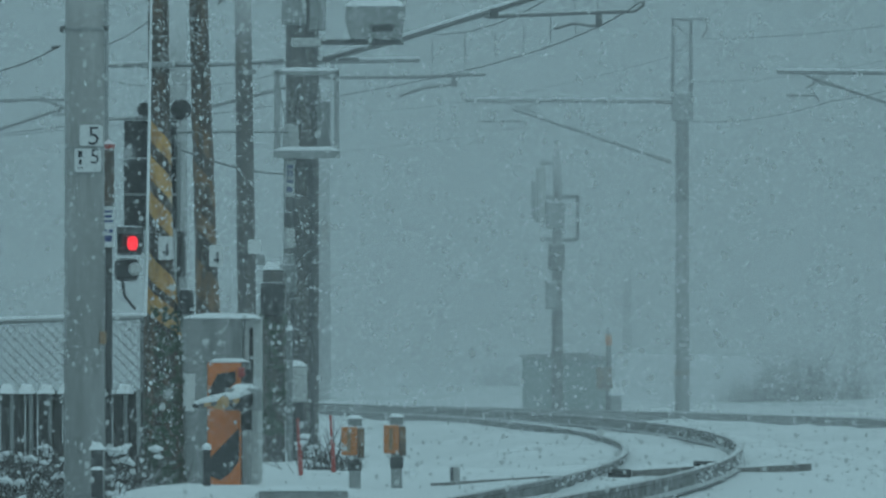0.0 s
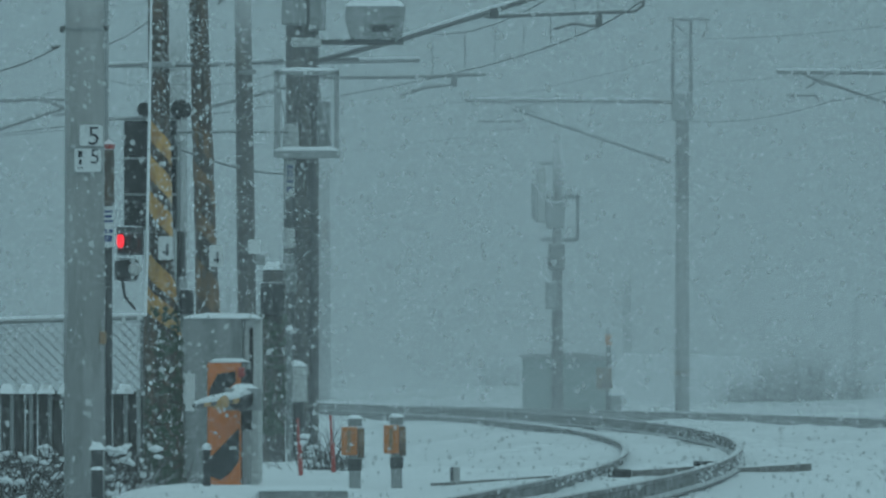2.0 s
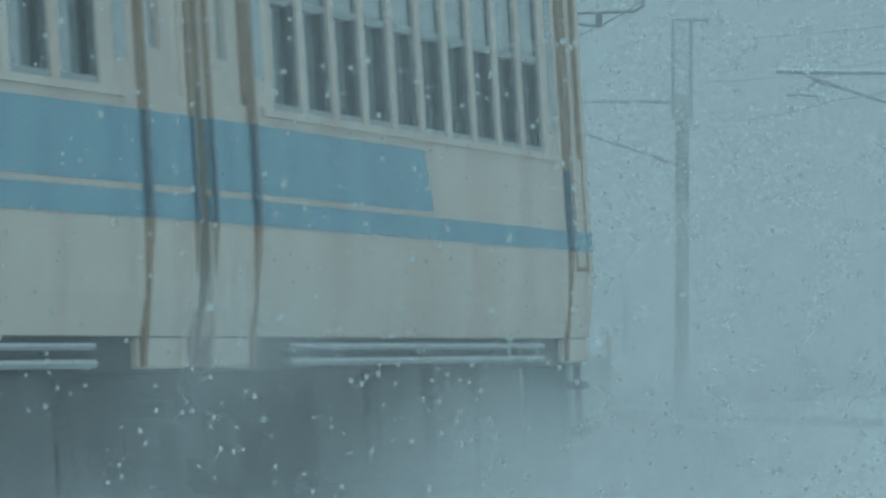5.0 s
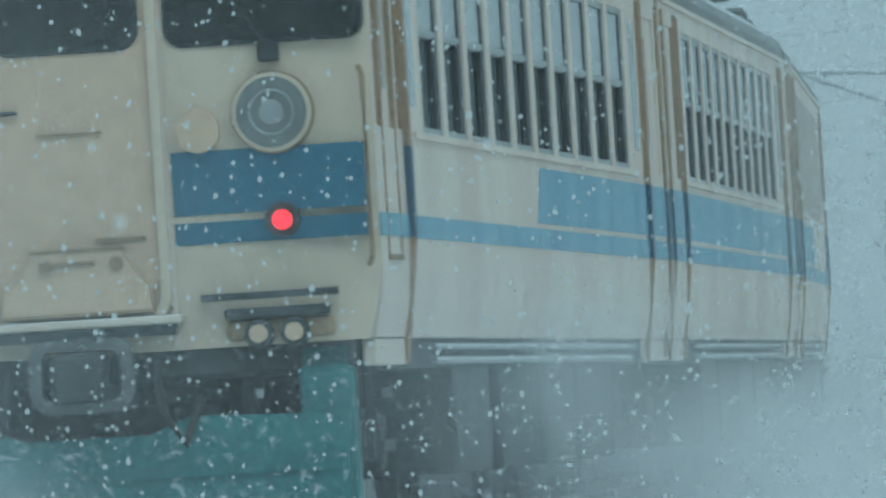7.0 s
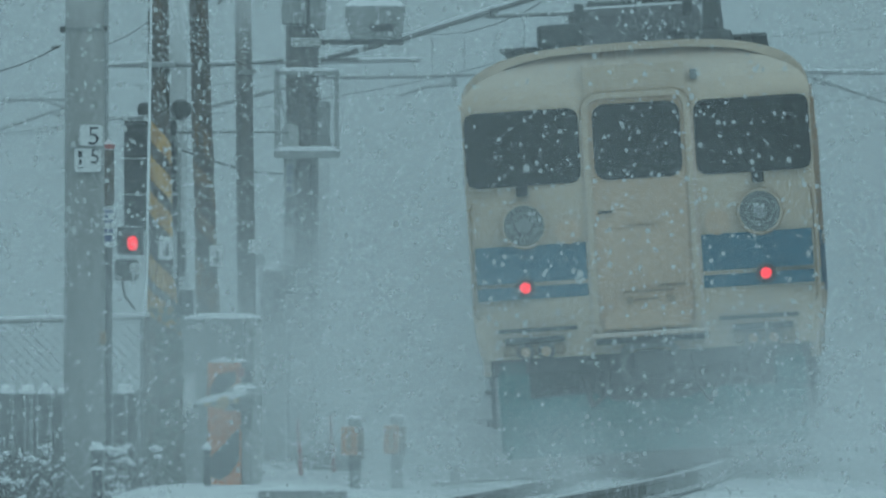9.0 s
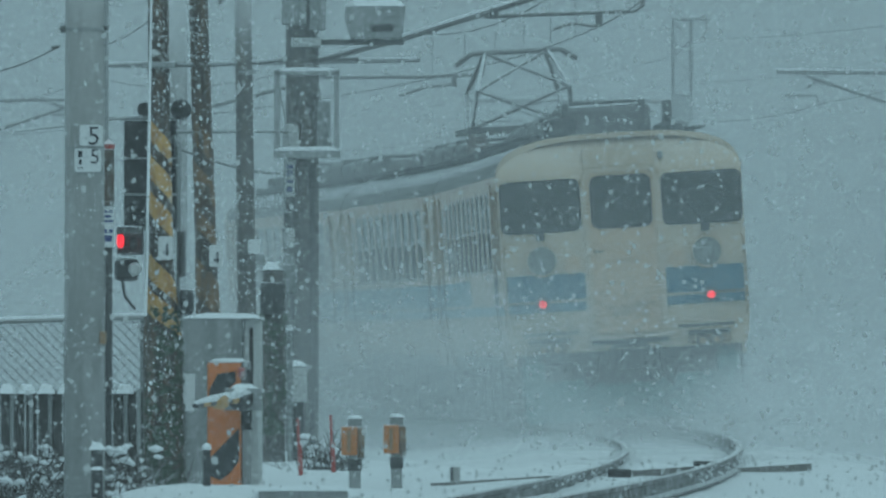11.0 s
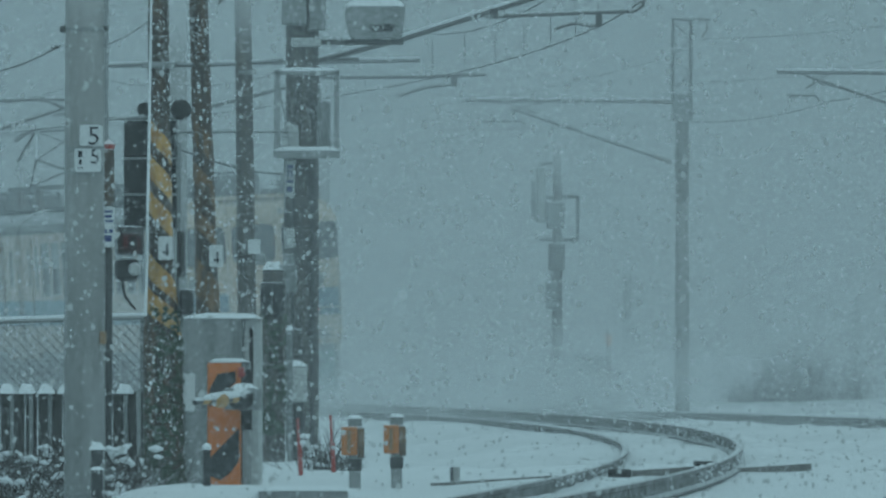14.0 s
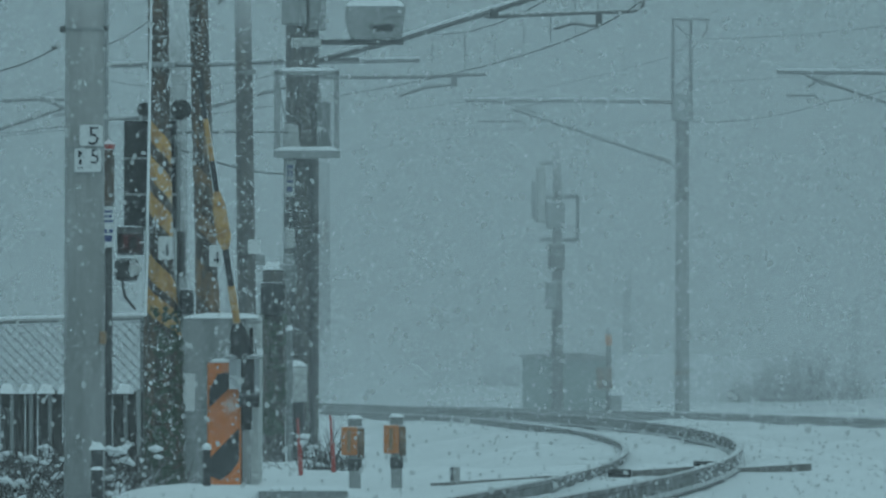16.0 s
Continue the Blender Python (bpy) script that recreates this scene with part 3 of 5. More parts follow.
        part("grille", boxes((-0.40, 0.40, y - 0.5, y + 0.5, top, top + 0.045), bev=0.015), UNDER, unit)
        for e in (-0.83, 0.83):
            part("lifting_lug", boxes((-0.50, -0.42, y + e - 0.05, y + e + 0.05, top - 0.12, top + 0.03), (0.42, 0.50, y + e - 0.05, y + e + 0.05, top - 0.12, top + 0.03), bev=0.008), UNDER, unit)
    part("roof_conduit", bar([(0.95, -8.8, 3.49), (0.95, 8.8, 3.49)], 0.05, 6), UNDER, car)
    part("roof_conduit", bar([(-0.95, -8.8, 3.49), (-0.95, 8.8, 3.49)], 0.05, 6), UNDER, car)
    part("running_board", boxes((0.80, 1.12, -8.6, 8.6, 3.53, 3.555), (-1.12, -0.80, -8.6, 8.6, 3.53, 3.555)), UNDER, car)
    if first or last:
        e = -1 if first else 1
        part("radio_aerial", bar([(0.66, e * 8.9, 3.50), (0.66, e * 8.9, 3.58), (0.66, e * 8.9, 3.62), (0.66, e * 8.9, 3.87)], [0.19, 0.17, 0.065, 0.055], 12), UNDER, car)
        part("switch_case", boxes((-0.80, -0.42, e * 8.4 - 0.35, e * 8.4 + 0.35, 3.50, 3.73), bev=0.04), UNDER, car)
        part("whistle_cover", boxes((0.30, 0.44, e * 8.95 - 0.08, e * 8.95 + 0.1, 3.48, 3.62), bev=0.03), UNDER, car)
    if pantograph:
        y = -6.6
        pan = part("pantograph", boxes((-0.8, 0.8, y - 1.2, y - 1.1, 3.88, 3.96), (-0.8, 0.8, y + 1.1, y + 1.2, 3.88, 3.96), (-0.8, -0.72, y - 1.2, y + 1.2, 3.88, 3.96), (0.72, 0.8, y - 1.2, y + 1.2, 3.88, 3.96)), DARK_STEEL, car, "raised diamond pantograph")
        arms = bmesh.new()
        for s in (-1, 1):
            for e in (-1, 1):
                tube(arms, [(s * 0.68, y + e * 0.5, 3.95), (s * 0.62, y + e * 1.0, 4.45), (s * 0.42, y + e * 0.12, 4.96)], 0.034, 6)
            tube(arms, [(s * 0.62, y - 1.0, 4.45), (-s * 0.42, y - 0.12, 4.96)], 0.02, 6)
            tube(arms, [(s * 0.68, y - 0.5, 3.95), (-s * 0.62, y - 1.0, 4.45)], 0.02, 6)
        part("arm", arms, DARK_STEEL, pan)
        for e in (-0.14, 0.14):
            part("collector", bar([(-0.82, y + e, 4.83), (-0.6, y + e, 4.97), (0.6, y + e, 4.97), (0.82, y + e, 4.83)], 0.036, 6), DARK_STEEL, pan)
        for s in (-0.6, 0.6):
            for e in (-1.0, 1.0):
                part("insulator", bar([(s, y + e, 3.44), (s, y + e, 3.9)], 0.07, 10), INSULATOR, pan)
    # bogies
    for e in (-1, 1):
        y = e * 7.0
        bogie = part("bogie", boxes((-0.98, -0.86, y - 1.6, y + 1.6, 0.42, 0.62), (0.86, 0.98, y - 1.6, y + 1.6, 0.42, 0.62), (-0.9, 0.9, y - 0.2, y + 0.2, 0.45, 0.7), bev=0.02), UNDER, car, "black bogie frame")
        for a in (-1.05, 1.05):
            for s in (-1, 1):
                part("wheel", bar([(s * 0.50, y + a, 0.43), (s * 0.60, y + a, 0.43), (s * 0.63, y + a, 0.43)], [0.43, 0.43, 0.30], 28), UNDER, bogie, "steel wheel")
                part("axle_box", boxes((min(s * 0.84, s * 1.06), max(s * 0.84, s * 1.06), y + a - 0.16, y + a + 0.16, 0.30, 0.60), bev=0.03), UNDER, bogie)
                part("spring", bar([(s * 0.93, y + a * 0.55, 0.35), (s * 0.93, y + a * 0.55, 0.62)], 0.09, 10), UNDER, bogie)
            part("axle", bar([(-0.8, y + a, 0.43), (0.8, y + a, 0.43)], 0.07, 10), UNDER, bogie)
    return car


CARS = [railcar(True, False, False), railcar(False, False, True), railcar(False, True, False)]


# ---- the ground, one sheet of snow ----
def second_x(d):
    """The centre of the second line, which runs outside the first."""
    return track_x(d) + 8.0


def ground_z(x, y):
    c = track_x(y) if y < 330 else track_x(330)
    off = x - c
    z = -0.27
    z += 0.05 * noise.noise((x * 0.35, y * 0.08, 0)) + 0.025 * noise.noise((x * 1.7, y * 0.5, 3))
    if abs(off) < 2.4:                                   # the ballast under the first line
        z += 0.15 * min(1.0, (2.4 - abs(off)) / 1.0)
    if off < -1.6 and x > -2.75 and 101.6 < y < 150:                      # made ground at the crossing
        k = min(1.0, (-1.6 - off) / 0.8) * min(1.0, (y - 101.6) / 0.8) * min(1.0, (150 - y) / 20) * min(1.0, (x + 2.75) / 0.3)
        z += 0.13 * k
        if -2.35 < x < -0.55 and 101.6 < y < 109:          # the road's raised edge
            z += 0.05 * math.sin(math.pi * (y - 101) / 8) * min(1.0, (x + 2.35) / 0.25, (-0.55 - x) / 0.25)
    if 2.2 < off < 6.0 and y > 112:                      # a rough heap between the two lines
        k = math.sin(math.pi * (off - 2.2) / 3.8) * min(1.0, (y - 112) / 25) * max(0.0, min(1.0, (235 - y) / 40))
        z += k * (0.11 + 0.10 * noise.noise((x * 1.1, y * 0.22, 7)) + 0.05 * noise.noise((x * 3.1, y * 0.7, 9)))
    if y > 120:                                          # the second line lies a little lower
        q = abs(x - second_x(min(y, 330)))
        z -= 0.12 * max(0.0, min(1.0, (2.6 - q) / 0.8))
    if off < -2.6 and y > 175:                           # a low bank beside the first line
        z += 0.20 * min(1.0, (-2.6 - off) / 2) * min(1.0, (y - 175) / 30)
    if 1.4 < off < 4.6 and 222 < y < 264:                # a ploughed ridge outside the bend
        z += 0.27 * math.sin(math.pi * (off - 1.4) / 3.2) * math.sin(math.pi * (y - 222) / 42)
    if off > 10 and y > 200:
        z += 0.25 * min(1.0, (off - 10) / 20) * min(1.0, (y - 200) / 60)
    return z


def build_ground():
    xs = [-3000, -1200, -500, -200, -100, -60, -40, -30, -24] + [-20 + 0.22 * i for i in range(182)] + [22, 26, 34, 50, 90, 180, 400, 1000, 3000]
    ys = [-3000, -800, -250, -100, -40, 0, 30, 50, 65, 75] + [82 + 0.62 * i for i in range(400)] + [340, 360, 400, 480, 650, 1000, 1800, 3000]
    verts = [(x, y, ground_z(x, y) if 60 < y < 360 and -60 < x < 60 else -0.27) for y in ys for x in xs]
    n = len(xs)
    faces = [(j * n + i, j * n + i + 1, (j + 1) * n + i + 1, (j + 1) * n + i) for j in range(len(ys) - 1) for i in range(n - 1)]
    me = bpy.data.meshes.new("ground")
    me.from_pydata(verts, [], faces)
    me.materials.append(FIELD)
    for p in me.polygons:
        p.use_smooth = True
    tagged(new("ground", me), "snow-covered ground with low drifts along the tracks", "ground", kind="structure")


def rail_run(line, side, y0, y1, step=1.5):
    """A rail: foot, web and head swept along the line."""
    prof = [(-0.06, -0.15), (0.06, -0.15), (0.06, -0.135), (0.012, -0.115), (0.012, -0.04), (0.034, -0.03), (0.034, 0.0), (-0.034, 0.0), (-0.034, -0.03), (-0.012, -0.04), (-0.012, -0.115), (-0.06, -0.135)]
    bm = bmesh.new()
    rings, y = [], y0
    while y <= y1:
        c = Vector((line(y), y, 0))
        way = (Vector((line(y + 0.5), y + 0.5, 0)) - Vector((line(y - 0.5), y - 0.5, 0))).normalized()
        out = Vector((way.y, -way.x, 0))
        lift = side * 0.55 * math.tan(radians(CANT))
        base = 0.0 if line is track_x else -0.22
        rings.append([bm.verts.new(c + out * (side * 0.55 + px) + Vector((0, 0, base + lift + pz))) for px, pz in prof])
        y += step
    for a, b in zip(rings, rings[1:]):
        for i in range(12):
            j = (i + 1) % 12
            bm.faces.new((a[i], b[i], b[j], a[j]))
    bmesh.ops.recalc_face_normals(bm, faces=bm.faces)
    return bm


build_ground()
railway = holder("railway_track", "curved railway track, dark rails standing out of the snow", "railway track", group="tracks", kind="structure")
for side in (-1, 1):
    part("rail", rail_run(track_x, side, -60, 330), RAIL, railway)
railway_2 = holder("railway_track", "second railway track half buried in snow", "railway track", group="tracks", kind="structure")
for side in (-1, 1):
    part("rail", rail_run(second_x, side, 150, 330), RAIL, railway_2)



def rail_clots(line, y0, y1, count, seed, parent):
    """Clots of snow on the rails' heads and flanks."""
    rnd = random.Random(seed)
    bm = bmesh.new()
    for i in range(count):
        y = y0 + (y1 - y0) * rnd.random() ** 1.4
        side, flank = rnd.choice((-1, 1)), rnd.choice((-1, 1, 1, 0))
        r = rnd.uniform(0.007, 0.021)
        c = Vector((line(y) + side * 0.55 + flank * 0.03, y, side * 0.55 * math.tan(radians(CANT)) + (rnd.uniform(-0.13, -0.02) if flank else 0.0)))
        tube(bm, [c + Vector((0, -r * 3, -r * 0.2)), c + Vector((0, -r, r * 0.3)), c + Vector((0, r * 2, 0)), c + Vector((0, r * 4, -r * 0.3))], [r * 0.2, r * 0.8, r * 0.7, r * 0.15], 5, False)
    part("clinging_snow", bm, SNOW, parent, "clots of snow on the rails")


rail_clots(track_x, 106, 200, 600, 31, railway)
DECK = mat("snowed_timber", (0.14, 0.13, 0.12), 0.8, vary=0.3, scale=6, snow=1.0, flecks=0.7)
# the level crossing's deck, its edge slanting over the rails
deck = holder("crossing_deck", "snow-covered timber level crossing deck", "level crossing", kind="structure")


def deck_piece(x0, x1, top=-0.075, deep=2.6):
    """A plank panel between x0 and x1 whose near edge slants with the road."""
    def near(x):
        return 112 + (x - 0.12) * 3.3
    bm = bmesh.new()
    lo = [bm.verts.new((x, y, -0.35)) for x, y in ((x0, near(x0)), (x1, near(x1)), (x1, near(x1) + deep), (x0, near(x0) + deep))]
    up = [bm.verts.new((x, y, top + (x - 1.7) * 0.03)) for x, y in ((x0, near(x0)), (x1, near(x1)), (x1, near(x1) + deep), (x0, near(x0) + deep))]
    bm.faces.new(up)
    for i in range(4):
        j = (i + 1) % 4
        bm.faces.new((lo[i], lo[j], up[j], up[i]))
    bmesh.ops.recalc_face_normals(bm, faces=bm.faces)
    return bm


for x0, x1, top in ((-0.1, 1.15, -0.075), (1.53, 2.18, -0.075), (2.52, 3.3, -0.112)):
    part("deck_panel", deck_piece(x0, x1, top), DECK, deck)
for x, y, z in ((1.485, 114.9, -0.05), (2.275, 118.6, -0.015)):
    part("flangeway_block", boxes((x - 0.095, x + 0.095, y, y + 0.5, -0.35, z), bev=0.008), RUBBER, deck, "black rubber flangeway end")



# ---- poles and masts ----
def pole(name, label, x, y, top, r0, r1, material, category="pole", base=-0.45, lean=0.0, group="", clots=0):
    ob = holder(name, label, category, (x, y, 0), group)
    part("shaft", bar([(0, 0, base), (lean * 0.5, 0, (base + top) / 2), (lean, 0, top)], [r0, (r0 + r1) / 2, r1], 20), material, ob, smooth=True)
    if clots:
        stuck_snow(ob, lambda z: r0 + (r1 - r0) * (z - base) / (top - base) + 0.001, 0.0, top, clots, int(abs(x * 1000)), lambda z: lean * (z - base) / (top - base))
    return ob


def sign_plate(parent, name, x0, x1, z0, z1, y, material=SIGN, label=""):
    return part(name, rounded(x0, x1, z0, z1, 0.02, y - 0.006, y + 0.006), material, parent, label)


# the round concrete pole with the curve plates
big = pole("concrete_pole", "thick grey concrete pole flecked with snow, with white number plates", -2.751, 105, 4.4, 0.1605, 0.1454, CONCRETE, clots=70)
for z in (2.506, 2.319, 3.421, 1.039):
    part("band", bar([(0, 0, z - 0.012), (0, 0, z + 0.012)], 0.1545, 20), STEEL, big)
p5 = sign_plate(big, "plate", -0.0347, 0.1432, 2.523, 2.683, -0.17, label="white plate with a black figure 5")
lettering("figure", "5", (0.0738, -0.178, 2.532), 0.20, INK, p5)
p55 = sign_plate(big, "plate", -0.0738, 0.1302, 2.323, 2.501, -0.172, label="small white plate with a black figure 5")
lettering("figure", "5", (0.0824, -0.18, 2.388), 0.16, INK, p55)
part("bars", boxes((-0.0477, -0.013, -0.182, -0.176, 2.436, 2.484), (-0.039, -0.0174, -0.182, -0.176, 2.38, 2.419), (-0.0434, -0.0087, -0.182, -0.176, 2.349, 2.358)), INK, p55)
part("bolt", boxes((-0.1909, -0.1302, -0.03, 0.03, 3.395, 3.443), (0.1302, 0.1779, -0.03, 0.03, 3.412, 3.447), bev=0.008), RUBBER, big)
part("clip", boxes((0.1171, 0.1692, -0.12, -0.06, 1.0, 1.1), bev=0.01), RUST, big)

# the slim name post beside it
post = pole("name_post", "slim dark post with a red cap and blue-lettered white board", -2.642, 108, 2.553, 0.0312, 0.0312, DARK_STEEL, "post")
part("cap", bar([(0, 0, 2.544), (0, 0, 2.58), (0, 0, 2.62)], [0.0446, 0.0536, 0.0134], 12), RED, post, "red cap")
part("guard", boxes((-0.0446, 0.0446, -0.05, 0.05, 2.098, 2.544), bev=0.02), DARK_WOOD, post, "dark backing board")
board = sign_plate(post, "board", -0.0491, 0.0491, 1.768, 2.089, -0.06, label="white board with blue writing")
part("bars", boxes((-0.0357, 0.0357, -0.07, -0.064, 2.04, 2.058), (-0.0268, 0.0268, -0.07, -0.064, 2.0, 2.022), (-0.0402, 0.0402, -0.07, -0.064, 1.964, 1.982),
                   (-0.0357, -0.0089, -0.07, -0.064, 1.879, 1.91), (0.0089, 0.0357, -0.07, -0.064, 1.879, 1.91), (-0.0312, 0.0312, -0.07, -0.064, 1.812, 1.861)), INK_BLUE, board)
part("bracket", bar([(0, 0, 2.776), (0.2678, 0, 2.803)], 0.012, 6), STEEL, post)
part("upper_rod", bar([(-0.0179, 0, 2.553), (-0.0179, 0, 4.2)], 0.0179, 8), STEEL, post)


def warning_pole(label, px, d, bands, w0, w1, paint, top, lean):
    """A timber pole with slanted warning stripes painted on its middle."""
    ob = holder("warning_pole", label, "pole", (px, d, 0), "striped poles")

    def r_of(z):
        """A swollen foot and a slim shaft."""
        k = min(1.0, max(0.0, (z - 0.9) / 0.9))
        return w0 + (w1 * 1.16 - w0) * k * k * (3 - 2 * k) - w1 * 0.16 * max(0.0, (z - 1.8) / (top - 1.8))
    zs = [-0.45 + (top + 0.45) * i / 16 for i in range(17)]
    part("shaft", bar([(lean * (z + 0.45) / (top + 0.45), 0, z) for z in zs], [r_of(z) for z in zs], 20), DARK_WOOD, ob, smooth=True)
    stuck_snow(ob, lambda z: r_of(z) + 0.005, -0.2, top, 330, int(d), lambda z: lean * (z + 0.45) / (top + 0.45))
    for z0, z1 in bands:
        bm = bmesh.new()
        n = 14
        def r_at(z):
            return r_of(z) + 0.004
        def lean_at(z):
            return lean * (z + 0.45) / (top + 0.45)
        lo, hi = [], []
        for i in range(n + 1):
            a = math.pi + math.pi * i / n
            drop = -(i / n - 0.5) * 0.30
            za, zb = z0 + drop, z1 + drop
            lo.append(bm.verts.new((lean_at(za) + r_at(za) * math.cos(a), r_at(za) * math.sin(a), za)))
            hi.append(bm.verts.new((lean_at(zb) + r_at(zb) * math.cos(a), r_at(zb) * math.sin(a), zb)))
        for i in range(n):
            bm.faces.new((lo[i], lo[i + 1], hi[i + 1], hi[i]))
        part("stripe", bm, paint, ob, "slanted warning stripe")
    return ob


crossing_pole = warning_pole("tall timber crossing pole with yellow and black slanted stripes", -2.282, 112,
    [(2.586, 2.756), (2.271, 2.465), (1.970, 2.164), (1.447, 1.641), (1.174, 1.368)],
    0.162, 0.081, YELLOW, 4.5, -0.06)
second_pole = warning_pole("timber pole with faded brown warning stripes", -1.975, 118,
    [(2.658, 2.877), (2.292, 2.487), (1.926, 2.097), (1.317, 1.658)],
    0.1121, 0.078, FADED, 4.6, -0.156)
for ob, x, z, d in ((crossing_pole, 0.0139, 1.694, 112), (second_pole, 0.0195, 1.668, 118)):
    tag = sign_plate(ob, "number_tag", x - 0.06, x + 0.06, z, z + 0.19, -0.19, label="small white tag with dark bars")
    part("bars", boxes((x - 0.02, x + 0.03, -0.20, -0.196, z + 0.05, z + 0.07), (x + 0.005, x + 0.02, -0.20, -0.196, z + 0.03, z + 0.13)), INK, tag)
part("twig_wire", bar([(0.039, -0.15, 4.2), (0.0683, -0.16, 3.98), (0.039, -0.15, 3.93)], 0.012, 6), RUBBER, second_pole)
part("stay_wire", bar([(-0.0926, -0.2, 4.5), (-0.1203, -0.22, 2.666), (-0.1481, -0.24, 1.231)], 0.012, 6), SNOW, crossing_pole, "snow-crusted stay wire")
part("base_tube", bar([(-0.199, -0.15, -0.259), (-0.2083, -0.15, 0.63)], 0.0185, 8), STEEL, crossing_pole, "snow-crusted conduit")
part("conduit", bar([(0.1111, 0.1, 1.208), (0.1111, 0.1, 2.574), (0.074, 0.1, 2.712)], 0.0185, 8), STEEL, crossing_pole)
part("conduit", bar([(0.1388, 0.05, 1.555), (0.1388, 0.05, 1.926)], 0.0324, 8), DARK_STEEL, crossing_pole)
part("side_box", boxes((0.1296, 0.2407, -0.1, 0.08, 1.241, 1.454), bev=0.015), BLACK, crossing_pole)
part("crossarm", bar([(-0.4628, 0.1, 3.286), (-0.1666, 0.1, 3.3)], 0.0162, 8), STEEL, crossing_pole)
part("crossarm", boxes((-0.1851, 0.0926, -0.12, 0.12, 3.263, 3.314), bev=0.01), STEEL, crossing_pole, "snowy pole band")

# the tall black warning display, behind the pole
panel = holder("warning_display", "tall black crossing warning display in three snow-ledged fields", "crossing signal", (-2.402, 112.35, 0))
for z0, z1 in ((2.527, 2.837), (2.231, 2.523), (1.949, 2.226)):
    f = part("field", boxes((-0.2175, 0.2175, -0.1, 0.1, z0 + 0.012, z1), bev=0.012), BLACK, panel)
    part("ledge", boxes((-0.2268, 0.2268, -0.15, 0.1, z0 - 0.006, z0 + 0.01)), STEEL, f, "snowy ledge")
    for k in range(3):
        part("louvre", boxes((-0.2036, -0.037, -0.115, -0.095, z0 + 0.05 + 0.075 * k, z0 + 0.06 + 0.075 * k)), RUBBER, f)
part("roof", boxes((-0.3517, 0.2314, -0.12, 0.12, 2.842, 2.865)), STEEL, panel, "snowy top bracket")
part("side_rail", bar([(0.2314, 0.02, 1.902), (0.2314, 0.02, 2.666)], 0.02, 8), STEEL, panel)
for px, r in ((-0.0463, 0.06), (0.2545, 0.085)):
    horn = part("horn", bar([(px, 0.05, 2.925), (px, -0.12, 2.925), (px, -0.26, 2.925)], [r * 0.55, r * 0.7, r], 18), BLACK, panel, "black warning loudspeaker")
    part("mouth", bar([(px, -0.262, 2.925), (px, -0.27, 2.925)], r * 0.8, 16), RUBBER, horn)

# the flasher's two lamps, which shine in turn: in each an added drum, lit on one half, turns behind the lens hood to
# stand in for switching
flash = holder("crossing_flasher", "black twin crossing flasher whose red lamps shine in turn", "crossing light", (-2.555, 111.6, 0))
part("housing", boxes((-0.1064, 0.1111, 0.03, 0.2, 1.731, 1.967), bev=0.02), BLACK, flash)
part("hood", boxes((-0.0278, 0.0926, -0.12, 0.04, 1.898, 1.916), bev=0.005), BLACK, flash)
part("hood", boxes((-0.1064, -0.0463, -0.12, 0.04, 1.898, 1.916), bev=0.005), BLACK, flash)


def lamp_drum(x, z, r, h):
    """A small upright drum, dark behind and glowing in front."""
    bm = bar([(0, 0, -h), (0, 0, -h * 0.55), (0, 0, h * 0.55), (0, 0, h)], [r * 0.55, r, r, r * 0.55], 24)
    drum = part("lamp", bm, RED_LIT, flash, "red lamp drum")
    drum.data.materials.append(RUBBER)
    for p in drum.data.polygons:
        p.material_index = 1 if p.center.y > -r * 0.12 else 0
    drum.location = (x, 0.0, z)
    return drum


DRUMS = [lamp_drum(0.022, 1.826, 0.042, 0.058), lamp_drum(-0.078, 1.845, 0.030, 0.058)]
bell = holder("crossing_bell", "dark crossing bell unit with a hanging cable", "crossing bell", (-2.582, 111.8, 0))
part("body", boxes((-0.1018, 0.0926, -0.1, 0.1, 1.518, 1.703), bev=0.035), BLACK, bell)
part("gong", bar([(0.0648, -0.1, 1.616), (0.0648, -0.17, 1.616)], [0.0555, 0.037], 16), PALE_BOX, bell)
part("cable", bar([(-0.037, 0, 1.518), (-0.0185, 0, 1.393), (0.0648, 0, 1.287)], 0.014, 6), RUBBER, bell)

# the third pole and the cluttered mast
third = pole("utility_pole", "dark weathered utility pole speckled with wet snow", -1.913, 135, 4.8, 0.1004, 0.0781, DARK_POLE, lean=-0.0669, clots=230)
sign_plate(third, "number_tag", -0.0112, 0.1116, 1.893, 2.038, -0.13, label="pale number tag")
part("collar", bar([(-0.03, 0, 3.667), (-0.03, 0, 3.711)], 0.1004, 16), STEEL, third)
cub = holder("equipment_post", "dark short timber post with a snow-capped box", "post", (-1.705, 138, 0))
part("shaft", boxes((-0.114, 0.114, -0.12, 0.12, -0.45, 1.753), bev=0.02), DARK_POLE, cub)
part("box", boxes((-0.1369, 0.1026, -0.2, 0.0, 1.285, 1.627), bev=0.02), BLACK, cub)
part("snow", snow_cap(-0.1198, 0.1083, -0.13, 0.13, 1.753, 0.09), SNOW, cub)
part("side_box", boxes((0.0456, 0.2281, -0.1, 0.1, 1.513, 1.81), bev=0.015), GREY_BOX, cub)
part("cross_box", boxes((-0.3421, -0.0912, -0.05, 0.1, 1.798, 1.912), bev=0.01), GREY_BOX, cub)

